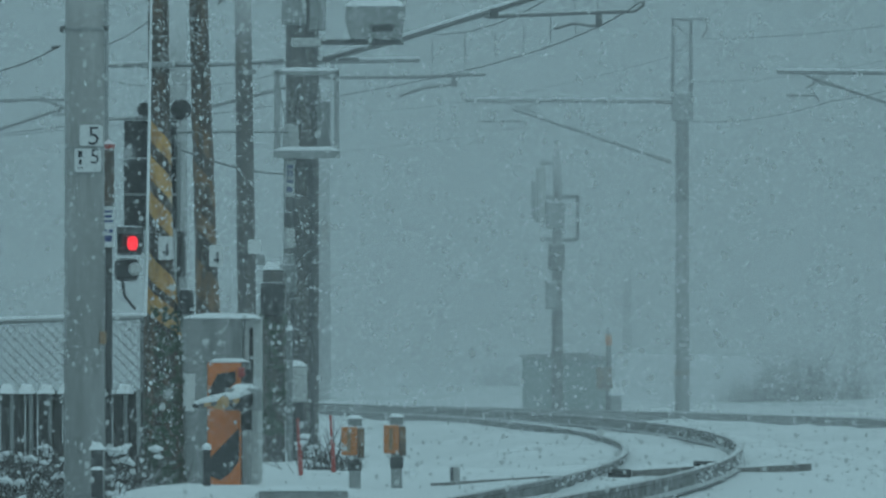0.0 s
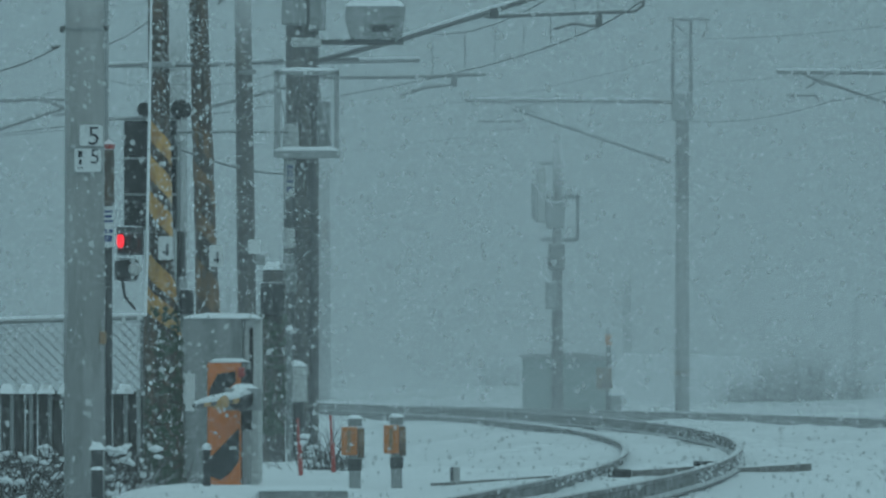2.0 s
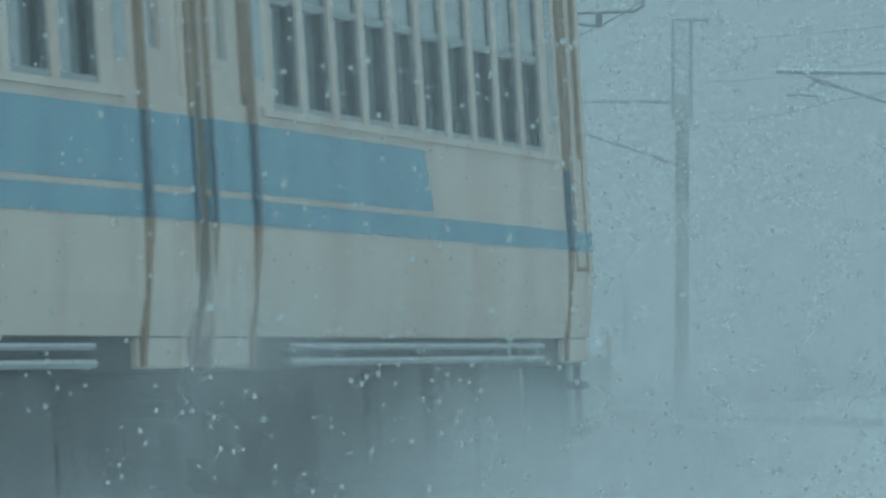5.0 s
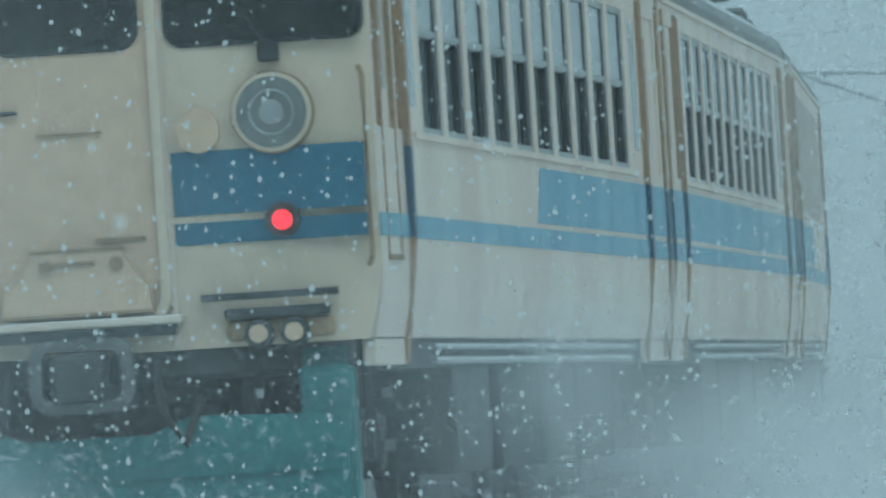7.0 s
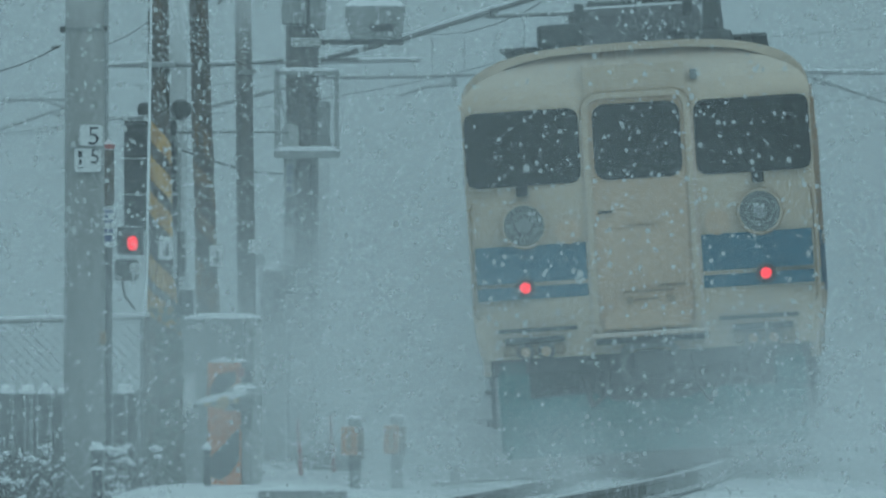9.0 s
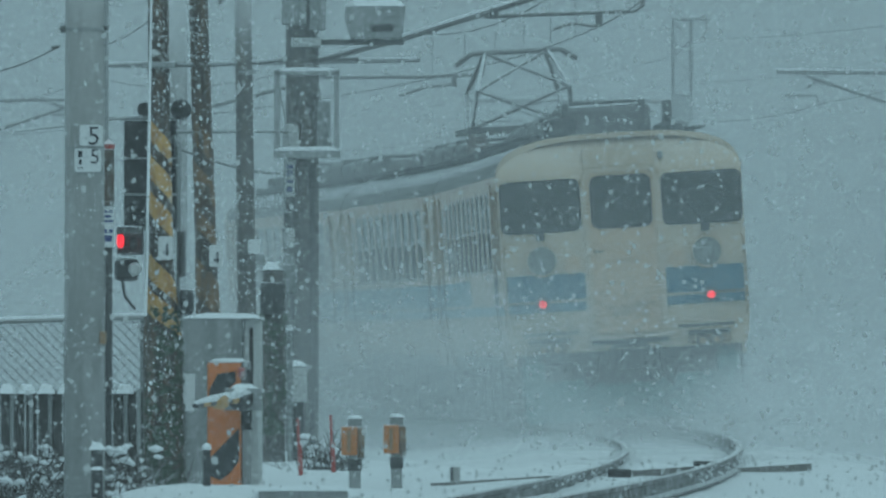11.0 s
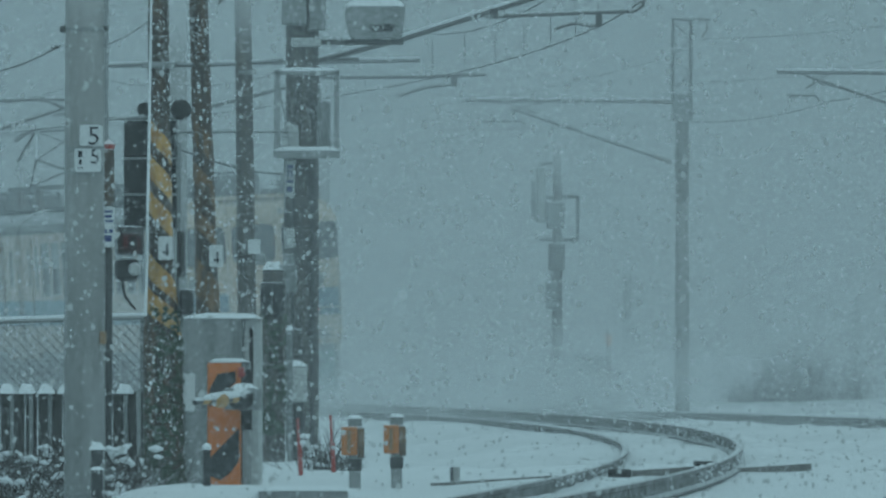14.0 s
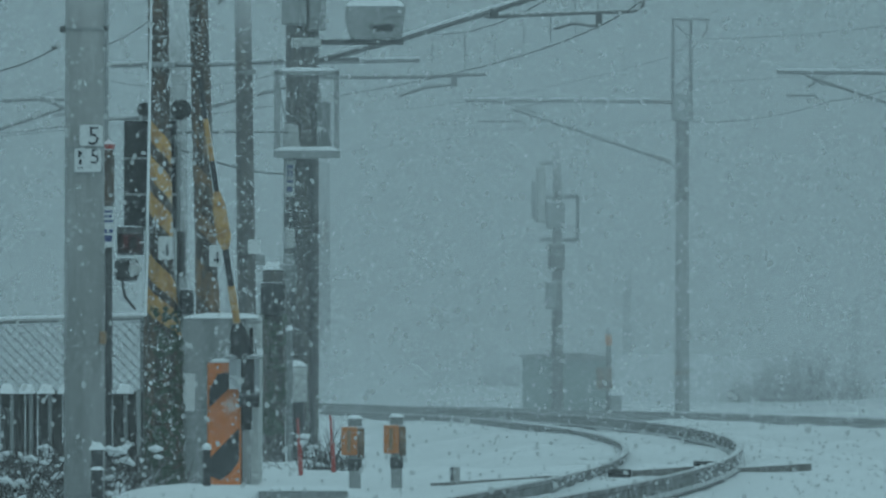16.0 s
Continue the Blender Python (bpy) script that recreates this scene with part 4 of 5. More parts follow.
mast = pole("overhead_line_mast", "dark concrete mast hung with boxes and a steel frame", -1.698, 165, 6.6, 0.1977, 0.1977, DARK_POLE, "mast", group="masts", clots=420)
part("pale_side", boxes((-0.225, -0.1091, 0.05, 0.2, 2.023, 3.591), bev=0.01), GREY_BOX, mast, "grey cable trough")
for x0, x1, z0, z1, y0, y1, mt in ((-0.2045, -0.0818, 2.159, 2.398, -0.35, -0.18, PALE_BOX), (-0.2182, -0.1091, 2.418, 2.595, -0.32, -0.18, BLACK),
                               (-0.2318, -0.0818, 1.92, 2.091, -0.35, -0.15, GREY_BOX), (-0.2455, 0.0545, 4.852, 5.364, -0.4, -0.15, GREY_BOX),
                               (0.0818, 0.2864, 4.784, 5.227, -0.35, -0.1, GREY_BOX), (-0.1364, 0.2318, 4.586, 4.695, -0.3, 0.2, PALE_BOX)):
    part("box", boxes((x0, x1, y0, y1, z0, z1), bev=0.02), mt, mast)
part("long_conduit", bar([(0.1227, -0.22, -0.636), (0.1227, -0.22, 3.182)], 0.0273, 8), DARK_STEEL, mast)
part("long_conduit", bar([(-0.1227, -0.22, -0.636), (-0.1091, -0.22, 3.455)], 0.0205, 8), DARK_STEEL, mast)
cage = part("frame", boxes((-0.3341, -0.2591, -0.45, -0.37, 3.284, 4.307), (0.3886, 0.45, -0.45, -0.37, 3.284, 4.307), (-0.3341, 0.45, -0.45, -0.40, 4.239, 4.293), bev=0.008), STEEL, mast, "steel angle frame")
part("platform", boxes((-0.3409, 0.4636, -0.55, -0.25, 3.243, 3.332), bev=0.01), STEEL, cage, "snow-laden platform edge")
part("snow", snow_cap(-0.345, 0.468, -0.56, -0.24, 3.332, 0.055, 8), SNOW, cage)
part("snow", snow_cap(-0.335, 0.452, -0.45, -0.39, 4.293, 0.04, 9), SNOW, cage)
board = part("board", boxes((-0.21, -0.085, -0.26, -0.235, 2.78, 3.22), bev=0.004), PALE_BOX, mast, "pale board with dark bars")
part("bars", boxes((-0.185, -0.11, -0.268, -0.259, 3.12, 3.16), (-0.175, -0.155, -0.268, -0.259, 3.02, 3.10), (-0.135, -0.115, -0.268, -0.259, 3.02, 3.10), (-0.18, -0.11, -0.268, -0.259, 2.95, 2.98), (-0.18, -0.12, -0.268, -0.259, 2.84, 2.90)), INK_BLUE, board)
board = part("board", boxes((-0.21, -0.085, -0.262, -0.237, 3.38, 3.66), bev=0.004), PALE_BOX, mast, "pale board with dark bars")
part("bars", boxes((-0.18, -0.115, -0.27, -0.261, 3.57, 3.62), (-0.18, -0.16, -0.27, -0.261, 3.44, 3.54), (-0.14, -0.115, -0.27, -0.261, 3.44, 3.54)), INK_BLUE, board)
part("brace", bar([(-0.3, -0.41, 4.239), (-0.1364, -0.41, 3.352)], 0.01, 6), STEEL, cage)
part("brace", bar([(0.1909, -0.41, 4.136), (0.3545, -0.41, 3.373)], 0.014, 6), STEEL, cage)
part("window_box", boxes((-0.2386, -0.0409, -0.3, -0.15, 3.373, 3.625), bev=0.01), PALE_BOX, cage)
part("panel", boxes((0.1773, 0.3409, -0.2, -0.12, 3.373, 3.932), bev=0.01), GREY_BOX, cage)
part("outrigger", boxes((-0.0341, 1.2273, -0.05, 0.05, 4.614, 4.682), bev=0.01), DARK_STEEL, mast, "steel outrigger arm")
cabin = holder("floodlight", "grey box-shaped floodlight under snow on an outrigger arm", "floodlight", (-0.818, 165, 0))
part("body", extrude([(-0.3545, 5.077), (-0.3682, 4.92), (-0.3, 4.695), (0.3273, 4.695), (0.3545, 4.955), (0.3682, 5.077)], -0.3, 0.3, True), GREY_BOX, cabin)
part("window", boxes((-0.0545, 0.2182, -0.312, -0.29, 4.764, 4.852)), RUBBER, cabin, "dark slot window")
part("snow", snow_cap(-0.3682, 0.3682, -0.3, 0.3, 5.077, 0.10), SNOW, cabin)
part("foot", boxes((-0.3, -0.2455, -0.06, 0.06, 4.655, 4.702), (-0.0273, 0.0409, -0.06, 0.06, 4.655, 4.702), (0.1909, 0.2455, -0.06, 0.06, 4.655, 4.702)), DARK_STEEL, cabin)


# ---- overhead line ----
def cantilever(parent, ox, oz, reach, drop, up, side=1):
    """A hinged cantilever: top tube, stay tube, registration arm and steady arm; ox, oz: where it starts on the mast."""
    part("top_tube", bar([(ox, 0, oz), (ox + side * reach * 1.12, 0, oz + 0.02)], 0.035, 8), ARM, parent, "snow-topped tube")
    part("snow", bar([(ox + side * 0.35, 0, oz + 0.04), (ox + side * reach * 1.12, 0, oz + 0.062)], 0.024, 6), SNOW, parent, "line of snow on the tube")
    part("insulator", bar([(ox, 0, oz), (ox + side * 0.35, 0, oz)], 0.055, 10), INSULATOR, parent)
    part("stay_tube", bar([(ox, 0, oz - drop), (ox + side * reach * 0.86, 0, oz - up)], 0.032, 8), ARM, parent, "slanting stay tube")
    part("insulator", bar([(ox, 0, oz - drop), (ox + side * 0.32, 0, oz - drop + (drop - up) * 0.12)], 0.055, 10), INSULATOR, parent)
    part("hanger", bar([(ox + side * reach * 0.68, 0, oz + 0.02), (ox + side * reach * 0.88, 0, oz - 0.24)], 0.022, 6), ARM, parent)
    part("hanger", bar([(ox + side * reach * 0.9, 0, oz - 0.02), (ox + side * reach * 0.72, 0, oz - 0.2)], 0.022, 6), ARM, parent)
    part("steady_arm", bar([(ox + side * reach * 1.04, 0, oz - 0.36), (ox + side * reach * 0.8, 0, oz - 0.36), (ox + side * reach * 0.78, 0, oz - 0.46)], 0.022, 6), DARK_STEEL, parent)


# first line, masts on its west side
arm = holder("overhead_cantilever", "snow-topped tubular cantilever over the track", "cantilever", (-1.537, 166, 0), group="cantilevers")
part("boom", bar([(0, 0, 4.443), (1.0289, 0, 4.704), (2.7438, 0, 5.239)], 0.035, 8), ARM, arm, "snow-topped boom tube")
part("snow", bar([(0.3, 0, 4.565), (1.0289, 0, 4.752), (2.7438, 0, 5.285)], 0.02, 6), SNOW, arm, "line of snow on the boom")
part("clamp", boxes((2.1127, 2.2088, -0.05, 0.05, 4.951, 5.088), bev=0.01), DARK_STEEL, arm)
part("registration_tube", bar([(2.0441, 0, 4.979), (3.2926, 0, 5.027), (3.8756, 0, 5.047), (3.9648, 0, 5.116), (3.9648, 0, 5.267)], 0.025, 8), ARM, arm)
part("steady_arm", bar([(3.4298, 0, 4.855), (3.1211, 0, 4.896), (2.881, 0, 4.828)], 0.019, 6), DARK_STEEL, arm)
part("drop_bracket", boxes((3.3886, 3.4709, -0.03, 0.03, 4.855, 5.006)), DARK_STEEL, arm)
part("lower_tube", bar([(0, 0, 4.464), (0.5213, 0, 4.464)], 0.023, 8), ARM, arm)

hid = pole("overhead_line_mast", "grey concrete mast carrying a cantilever", track_x(210) - 3.4, 210, 6.4, 0.17, 0.16, CONCRETE, "mast", group="masts")
part("top_tube", bar([(-0.9545, 0, 5.278), (3.7314, 0, 5.365)], 0.032, 8), ARM, hid, "snow-topped tube")
part("snow", bar([(-0.9545, 0, 5.318), (3.7314, 0, 5.405)], 0.022, 6), SNOW, hid, "line of snow on the tube")
part("registration_tube", bar([(2.2562, 0, 5.096), (3.7314, 0, 5.113), (4.738, 0, 5.148)], 0.032, 8), ARM, hid)
part("stay_tube", bar([(0.0, 0, 4.514), (1.562, 0, 4.922), (2.343, 0, 5.165)], 0.035, 8), ARM, hid)
part("steady_arm", bar([(3.4277, 0, 4.818), (3.8182, 0, 4.948), (4.2347, 0, 4.992), (4.2694, 0, 5.113)], 0.024, 6), DARK_STEEL, hid)
part("drop_bracket", boxes((4.2174, 4.3041, -0.03, 0.03, 4.957, 5.113)), DARK_STEEL, hid)
west = pole("overhead_line_mast", "grey concrete mast far along the curve", -8.891, 238, 6.5, 0.17, 0.16, CONCRETE, "mast", group="masts")
part("top_tube", bar([(0, 0, 5.229), (2.321, 0, 5.268)], 0.035, 8), ARM, west)
part("stay_tube", bar([(0, 0, 4.363), (2.2817, 0, 5.111)], 0.035, 8), ARM, west)
part("hanger", bar([(1.8686, 0, 5.308), (2.321, 0, 5.111)], 0.035, 8), ARM, west)
part("steady_arm", bar([(2.1145, 0, 5.003), (2.4587, 0, 5.003)], 0.027, 6), DARK_STEEL, west)

# second line, masts on its east side
east = pole("overhead_line_mast", "pale concrete mast with a lattice head and snow-topped cantilever", 4.387, 251, 5.201, 0.14, 0.1089, CONCRETE, "mast", group="masts")
part("dark_wrap", bar([(0, 0, 3.614), (0, 0, 5.097)], 0.1245, 16), DARK_POLE, east, "dark wrapped upper shaft")
part("band", bar([(0, 0, 0.44), (0, 0, 0.523)], 0.1452, 16), FADED, east, "faint orange band")
head = bmesh.new()
for s in (-16, 16):
    x = s * 0.01037
    for yy in (-0.14, 0.14):
        tube(head, [(x, yy, 5.097), (x, yy, 6.964)], 0.03, 6)
for i in range(4):
    z0, z1 = 5.667 + 0.31 * i, 5.667 + 0.31 * (i + 1)
    s = 1 if i % 2 else -1
    tube(head, [(s * 0.16, -0.14, z0), (-s * 0.16, -0.14, z1)], 0.02, 6)
part("lattice", head, DARK_STEEL, east, "lattice mast head")
part("head_box", boxes((-0.1867, 0.1867, -0.17, 0.17, 5.107, 5.615), bev=0.02), GREY_BOX, east)
part("top_bar", boxes((-0.1971, 0.5186, -0.05, 0.05, 6.933, 6.995), bev=0.01), ARM, east)
part("pulley", bar([(0.3734, 0, 6.622), (0.4564, 0, 6.788), (0.4564, 0, 6.933)], 0.025, 8), INSULATOR, east)
cantilever(east, -0.1867, 5.46, 3.4227, 1.1202, 0.1245, -1)
far_east = pole("overhead_line_mast", "concrete mast of the second line with a cantilever", 7.853, 222, 6.6, 0.17, 0.15, CONCRETE, "mast", group="masts")
cantilever(far_east, -0.1651, 5.403, 2.0365, 0.6421, 0.055, -1)
next_east = pole("overhead_line_mast", "pale concrete mast beyond the curve", -2.485, 285, 5.6, 0.1531, 0.1237, CONCRETE, "mast", group="masts")
part("tag", boxes((-0.0353, 0.1178, -0.18, -0.14, 3.12, 3.591)), FADED, next_east)
for x, d, top, r in ((4.58, 340, 3.037, 0.1264), (9.955, 330, 2.391, 0.0955), (-4.698, 300, 2.612, 0.0868), (-9.347, 300, 1.868, 0.0372)):
    pole("distant_pole", "faint distant pole in the falling snow", x, d, top, r, r * 0.8, CONCRETE, "pole", group="distant poles")


def wire(points, r=0.008, name="wire", label="thin overhead wire dusted with snow", category="wire"):
    ob = holder(name, label, category, group="wires")
    part("strand", bar(points, r, 5), WIRE, ob)
    return ob


def sagging(a, b, sag, n=12):
    a, b = Vector(a), Vector(b)
    return [a.lerp(b, i / n) - Vector((0, 0, sag * 4 * (i / n) * (1 - i / n))) for i in range(n + 1)]


contact = lambda y: (track_x(y), y, 4.98)
wire([contact(100 + 8 * i) for i in range(25)], 0.010, "contact_wire", "contact wire over the curved track", "contact wire")
msg = []
for a, b in ((126, 166), (166, 210), (210, 250), (250, 292)):
    msg += sagging((track_x(a), a, 5.85), (track_x(b), b, 5.85), 0.45, 8)
wire(msg, 0.010, "messenger_wire", "sagging messenger wire with droppers", "wire")
drops = holder("droppers", "thin wire droppers of the overhead line", "wire", kind="stuff")
bm = bmesh.new()
for a, b in ((126, 166), (166, 210), (210, 250)):
    for i in range(1, 8):
        y = a + (b - a) * i / 8
        k = i / 8
        tube(bm, [(track_x(y), y, 4.98), (track_x(y), y, 5.85 - 1.8 * k * (1 - k))], 0.006, 4)
part("dropper", bm, WIRE, drops)
wire(sagging((4.73, 251, 6.601), (7.486, 222, 6.211), 0.05), 0.008)
wire(sagging((4.574, 251, 5.097), (6.339, 222, 4.963), 0.12), 0.010)
wire(sagging((6.339, 222, 4.963), (7.192, 190, 4.926), 0.1), 0.010)
wire(sagging((0.581, 251, 4.921), (4.574, 251, 5.118), 0.0), 0.008)
wire(sagging((-2.281, 300, 5.215), (0.581, 251, 4.838), 0.02), 0.008)
wire(sagging((-1.696, 285, 5.829), (4.73, 251, 6.445), 0.2), 0.007)
wire(sagging((4.626, 251, 5.823), (7.25, 215, 5.531), 0.1), 0.007)
wire(sagging((-3.588, 108, 3.142), (-2.961, 106, 3.321), 0.03), 0.007)
wire(sagging((-2.619, 106, 3.321), (-2.416, 112, 3.647), 0.02), 0.0074)
wire(sagging((-2.194, 112, 3.291), (-1.936, 165, 4.436), 0.02), 0.02)
wire(sagging((-2.18, 112, 2.611), (-1.936, 165, 3.059), 0.05), 0.012)
wire(sagging((-2.194, 112, 2.74), (-1.868, 165, 3.564), 0.0), 0.014)
wire(sagging((-6.645, 200, 4.058), (-2.651, 108, 2.763), 0.0), 0.006)
knot = holder("wire_tension_clamp", "small dark strain clamp on a wire", "clamp", (-3.005, 106, 3.304))
part("body", boxes((-0.03, 0.03, -0.015, 0.015, -0.012, 0.012), bev=0.004), DARK_STEEL, knot)


# ---- crossing gate ----
PIVOT = (-1.588, 111.70, 0.561)
gate = holder("gate_machine", "orange and black crossing gate machine on a snowy footing", "gate machine", (-1.777, 112, 0))
part("cabinet", boxes((-0.1481, 0.125, -0.2, 0.2, -0.166, 0.852), bev=0.012), ORANGE, gate, "orange cabinet")
for pts in ([(-0.1342, 0.482), (-0.1342, 0.63), (-0.0648, 0.759), (0.0833, 0.782), (0.0833, 0.695)],
            [(-0.1342, -0.074), (-0.1342, 0.065), (0.1111, 0.32), (0.1111, 0.051), (0.037, -0.055), (-0.0463, -0.111)]):
    part("black_flash", extrude(pts[::-1], -0.208, -0.195, True), BLACK, gate, "slanted black warning flash")
part("post", boxes((0.1296, 0.2036, -0.15, 0.15, -0.166, 0.861), bev=0.012), GREY_BOX, gate)
part("top_snow", snow_cap(-0.15, 0.2, -0.2, 0.2, 0.858, 0.03), SNOW, gate)
part("motor", boxes((0.12, 0.215, -0.17, -0.155, 0.30, 0.80), bev=0.006), BLACK, gate, "dark drive cover")
part("red_lamp", boxes((0.1018, 0.1574, -0.22, -0.16, 0.732, 0.815), bev=0.01), RED, gate)
part("stand", boxes((0.1388, 0.2777, -0.1, 0.1, -0.166, 0.491), bev=0.012), PALE_BOX, gate)
BOOM = holder("crossing_boom", "yellow and black crossing boom with a broad yellow flag sleeve", "crossing boom", PIVOT)
def along(r, x=0.0, z=0.0):
    """A point r metres out on the boom, which leans a little to the west."""
    return (x - 0.14 * r, -r, z)


for k in range(6):
    a, b = 0.62 + 0.36 * k, 0.62 + 0.36 * (k + 1)
    part("rod", bar([along(a), along(b)], 0.030 - 0.0022 * k, 10), YELLOW if k % 2 == 0 else BLACK, BOOM, "yellow rod" if k % 2 == 0 else "black rod")
bm = bmesh.new()
tube(bm, [along(1.30), along(1.40), along(1.68), along(1.80)], [0.03, 0.062, 0.052, 0.022], 12)
part("sleeve", bm, YELLOW, BOOM, "broad yellow sleeve")
part("flange", boxes((-0.19, 0.12, -0.40, -0.37, -0.09, 0.09), bev=0.006), STEEL, BOOM, "steel flange plate")
part("head", bar([along(0.38), along(0.46), along(0.58), along(0.66)], [0.10, 0.095, 0.07, 0.035], 12), BLACK, BOOM, "dark boom socket")
for x in (-0.15, 0.06):
    part("gusset", boxes((x - 0.008, x + 0.008, -0.50, -0.40, -0.05, 0.05), bev=0.003), STEEL, BOOM)
part("hub", bar([(-0.08, 0, 0), (0.09, 0, 0)], 0.075, 14), BLACK, BOOM)
part("crank_arm", boxes((-0.06, 0.05, -0.38, 0.02, -0.045, 0.045), bev=0.012), BLACK, BOOM, "dark crank arm")
bm = bmesh.new()
tube(bm, [along(0.66, 0, 0.03), along(1.2, 0, 0.038), along(2.0, 0, 0.034), along(2.75, 0, 0.022)], [0.030, 0.036, 0.030, 0.014], 8)
part("snow", bm, SNOW, BOOM, "crust of snow on the rod")
part("snow", snow_cap(-0.16, 0.09, -0.39, -0.05, 0.075, 0.05, 4), SNOW, BOOM)

# relay cabinet and boxes round the gate
relay = holder("relay_cabinet", "grey steel relay cabinet with snow on its lid", "cabinet", (-1.847, 114, 0))
part("body", boxes((-0.3298, 0.179, -0.25, 0.25, -0.4, 1.217), bev=0.015), GREY_BOX, relay)
part("door", boxes((-0.2826, 0.1319, -0.262, -0.248, -0.131, 1.141), bev=0.004), GREY_BOX, relay)
part("hinge_post", boxes((0.1884, 0.3392, -0.2, 0.2, -0.4, 1.207), bev=0.015), PALE_BOX, relay)
part("gap", boxes((0.2355, 0.2685, -0.206, -0.19, 0.105, 1.141)), RUBBER, relay)
part("notice", boxes((-0.3109, -0.2167, -0.28, -0.26, 0.444, 0.755), bev=0.004), SIGN, relay, "white notice plate")
part("snow", snow_cap(-0.3298, 0.3486, -0.26, 0.26, 1.217, 0.045), SNOW, relay)
cab = holder("junction_box", "pale junction box on a dark stand with a snow cap", "junction box", (-1.516, 140, 0))
part("box", boxes((-0.1273, 0.1273, -0.15, 0.15, 0.41, 0.78), bev=0.015), PALE_BOX, cab)
part("stand", boxes((-0.081, 0.0926, -0.1, 0.1, -0.4, 0.41), bev=0.01), DARK_STEEL, cab)
part("snow", snow_cap(-0.1331, 0.1331, -0.16, 0.16, 0.78, 0.06), SNOW, cab)
vent = holder("vent_post", "thin grey vent post with a snowy top", "post", (-1.523, 136, 0))
part("shaft", bar([(0, 0, -0.4), (0, 0, 1.14)], 0.0281, 8), GREY_BOX, vent)
part("snow", bar([(0, 0, 1.14), (0, 0, 1.191)], [0.0393, 0.0225], 8), SNOW, vent)
for px, top, d, r in ((-1.245, 0.355, 120, 0.012), (-0.973, 0.37, 122, 0.012)):
    stake = holder("marker_stake", "thin faded red marker stake in the snow", "stake", (px, d, 0), group="marker stakes")
    part("shaft", bar([(0, 0, -0.4), (-0.03, 0, top)], r, 8), RED, stake)
    part("sleeve", bar([(0.005, 0, -0.2), (-0.01, 0, 0.12)], r * 1.35, 8), RED, stake)


def detector(x, y, z_mid, z_top):
    """An amber obstacle detector on a steel post."""
    ob = holder("obstacle_detector", "amber obstacle detector on a grey steel post with a snow cap", "crossing detector", (x, y, 0), group="obstacle detectors")
    part("post", bar([(0, 0, -0.5), (0, 0, z_mid)], 0.045, 14), GREY_BOX, ob)
    part("collar", bar([(0, 0, z_mid - 0.12), (0, 0, z_mid - 0.03)], 0.055, 14), DARK_STEEL, ob)
    h = part("head", boxes((-0.105, 0.02, -0.09, 0.09, z_mid, z_top), bev=0.012), AMBER, ob, "amber sensor head")
    part("side", boxes((0.021, 0.075, -0.08, 0.08, z_mid - 0.02, z_top - 0.01), bev=0.01), FADED, ob)
    part("slot", boxes((-0.06, -0.03, -0.098, -0.088, z_mid + 0.03, z_top - 0.03)), RUST, h)
    part("neck", bar([(0, 0, z_top), (0, 0, z_top + 0.06)], 0.055, 14), GREY_BOX, ob)
    part("snow", bar([(0, 0, z_top + 0.06), (0, 0, z_top + 0.075), (0, 0, z_top + 0.09)], [0.06, 0.055, 0.03], 12), SNOW, ob)
    return ob


detector(-0.69, 107, 0.133, 0.359)
detector(-0.373, 110, 0.123, 0.355)
stub = holder("marker_post", "small dark marker post in the snow", "post", (0.097, 112, 0))
part("shaft", boxes((-0.0417, 0.0417, -0.05, 0.05, -0.4, 0.0), bev=0.01), CONCRETE, stub)
part("mark", boxes((-0.0324, -0.0139, -0.056, -0.05, -0.111, -0.009)), INK, stub)
stub2 = holder("bollard", "thin dark bollard with a snow knob", "bollard", (-1.796, 104, 0))
part("shaft", bar([(0, 0, -0.5), (0, 0, 0.201)], 0.0301, 10), BLACK, stub2)
part("snow", bar([(0, 0, 0.201), (0, 0, 0.231), (0, 0, 0.252)], [0.0344, 0.0344, 0.0129], 10), SNOW, stub2)

# the road's low kerb in front of the gate
kerb = holder("kerb", "low concrete road kerb under thick snow", "kerb", kind="structure")
part("stone", boxes((-1.366, -0.708, 101.6, 102.0, -0.6, -0.087), bev=0.01), CONCRETE, kerb)
part("snow", snow_cap(-1.387, -0.691, 101.55, 102.4, -0.087, 0.035, 3), SNOW, kerb)


# ---- fence and hedge on the west side ----
fence = holder("chain_link_fence", "grey chain-link fence with snow along its rail", "fence", (0, 116, 0))
X0, X1 = -4.5, -2.502
Z0, Z1 = 0.607, 1.211
part("top_rail", bar([(X0, 0, Z1 - 0.04), (X1, 0, Z1 + 0.02)], 0.022, 8), STEEL, fence, "snow-topped rail")
part("snow", bar([(X0, 0, Z1 - 0.015), (X1, 0, Z1 + 0.045)], 0.016, 8), SNOW, fence)
mesh = bmesh.new()
step = 0.088
k = int((X1 - X0 + (Z1 - Z0)) / step)
for i in range(-int((Z1 - Z0) / step), k):
    for s in (1, -1):
        xa = X0 + i * step if s == 1 else X0 + i * step + (Z1 - Z0)
        xb = xa + s * (Z1 - Z0)
        ta, tb = 0.0, 1.0
        if s == 1:
            ta, tb = max(0.0, (X0 - xa) / (xb - xa)), min(1.0, (X1 - xa) / (xb - xa))
        else:
            ta, tb = max(0.0, (xa - X1) / (xa - xb)), min(1.0, (xa - X0) / (xa - xb))
        if tb - ta > 0.05:
            tube(mesh, [(xa + (xb - xa) * ta, 0, Z0 + (Z1 - Z0) * ta), (xa + (xb - xa) * tb, 0, Z0 + (Z1 - Z0) * tb)], 0.0036, 3, False)
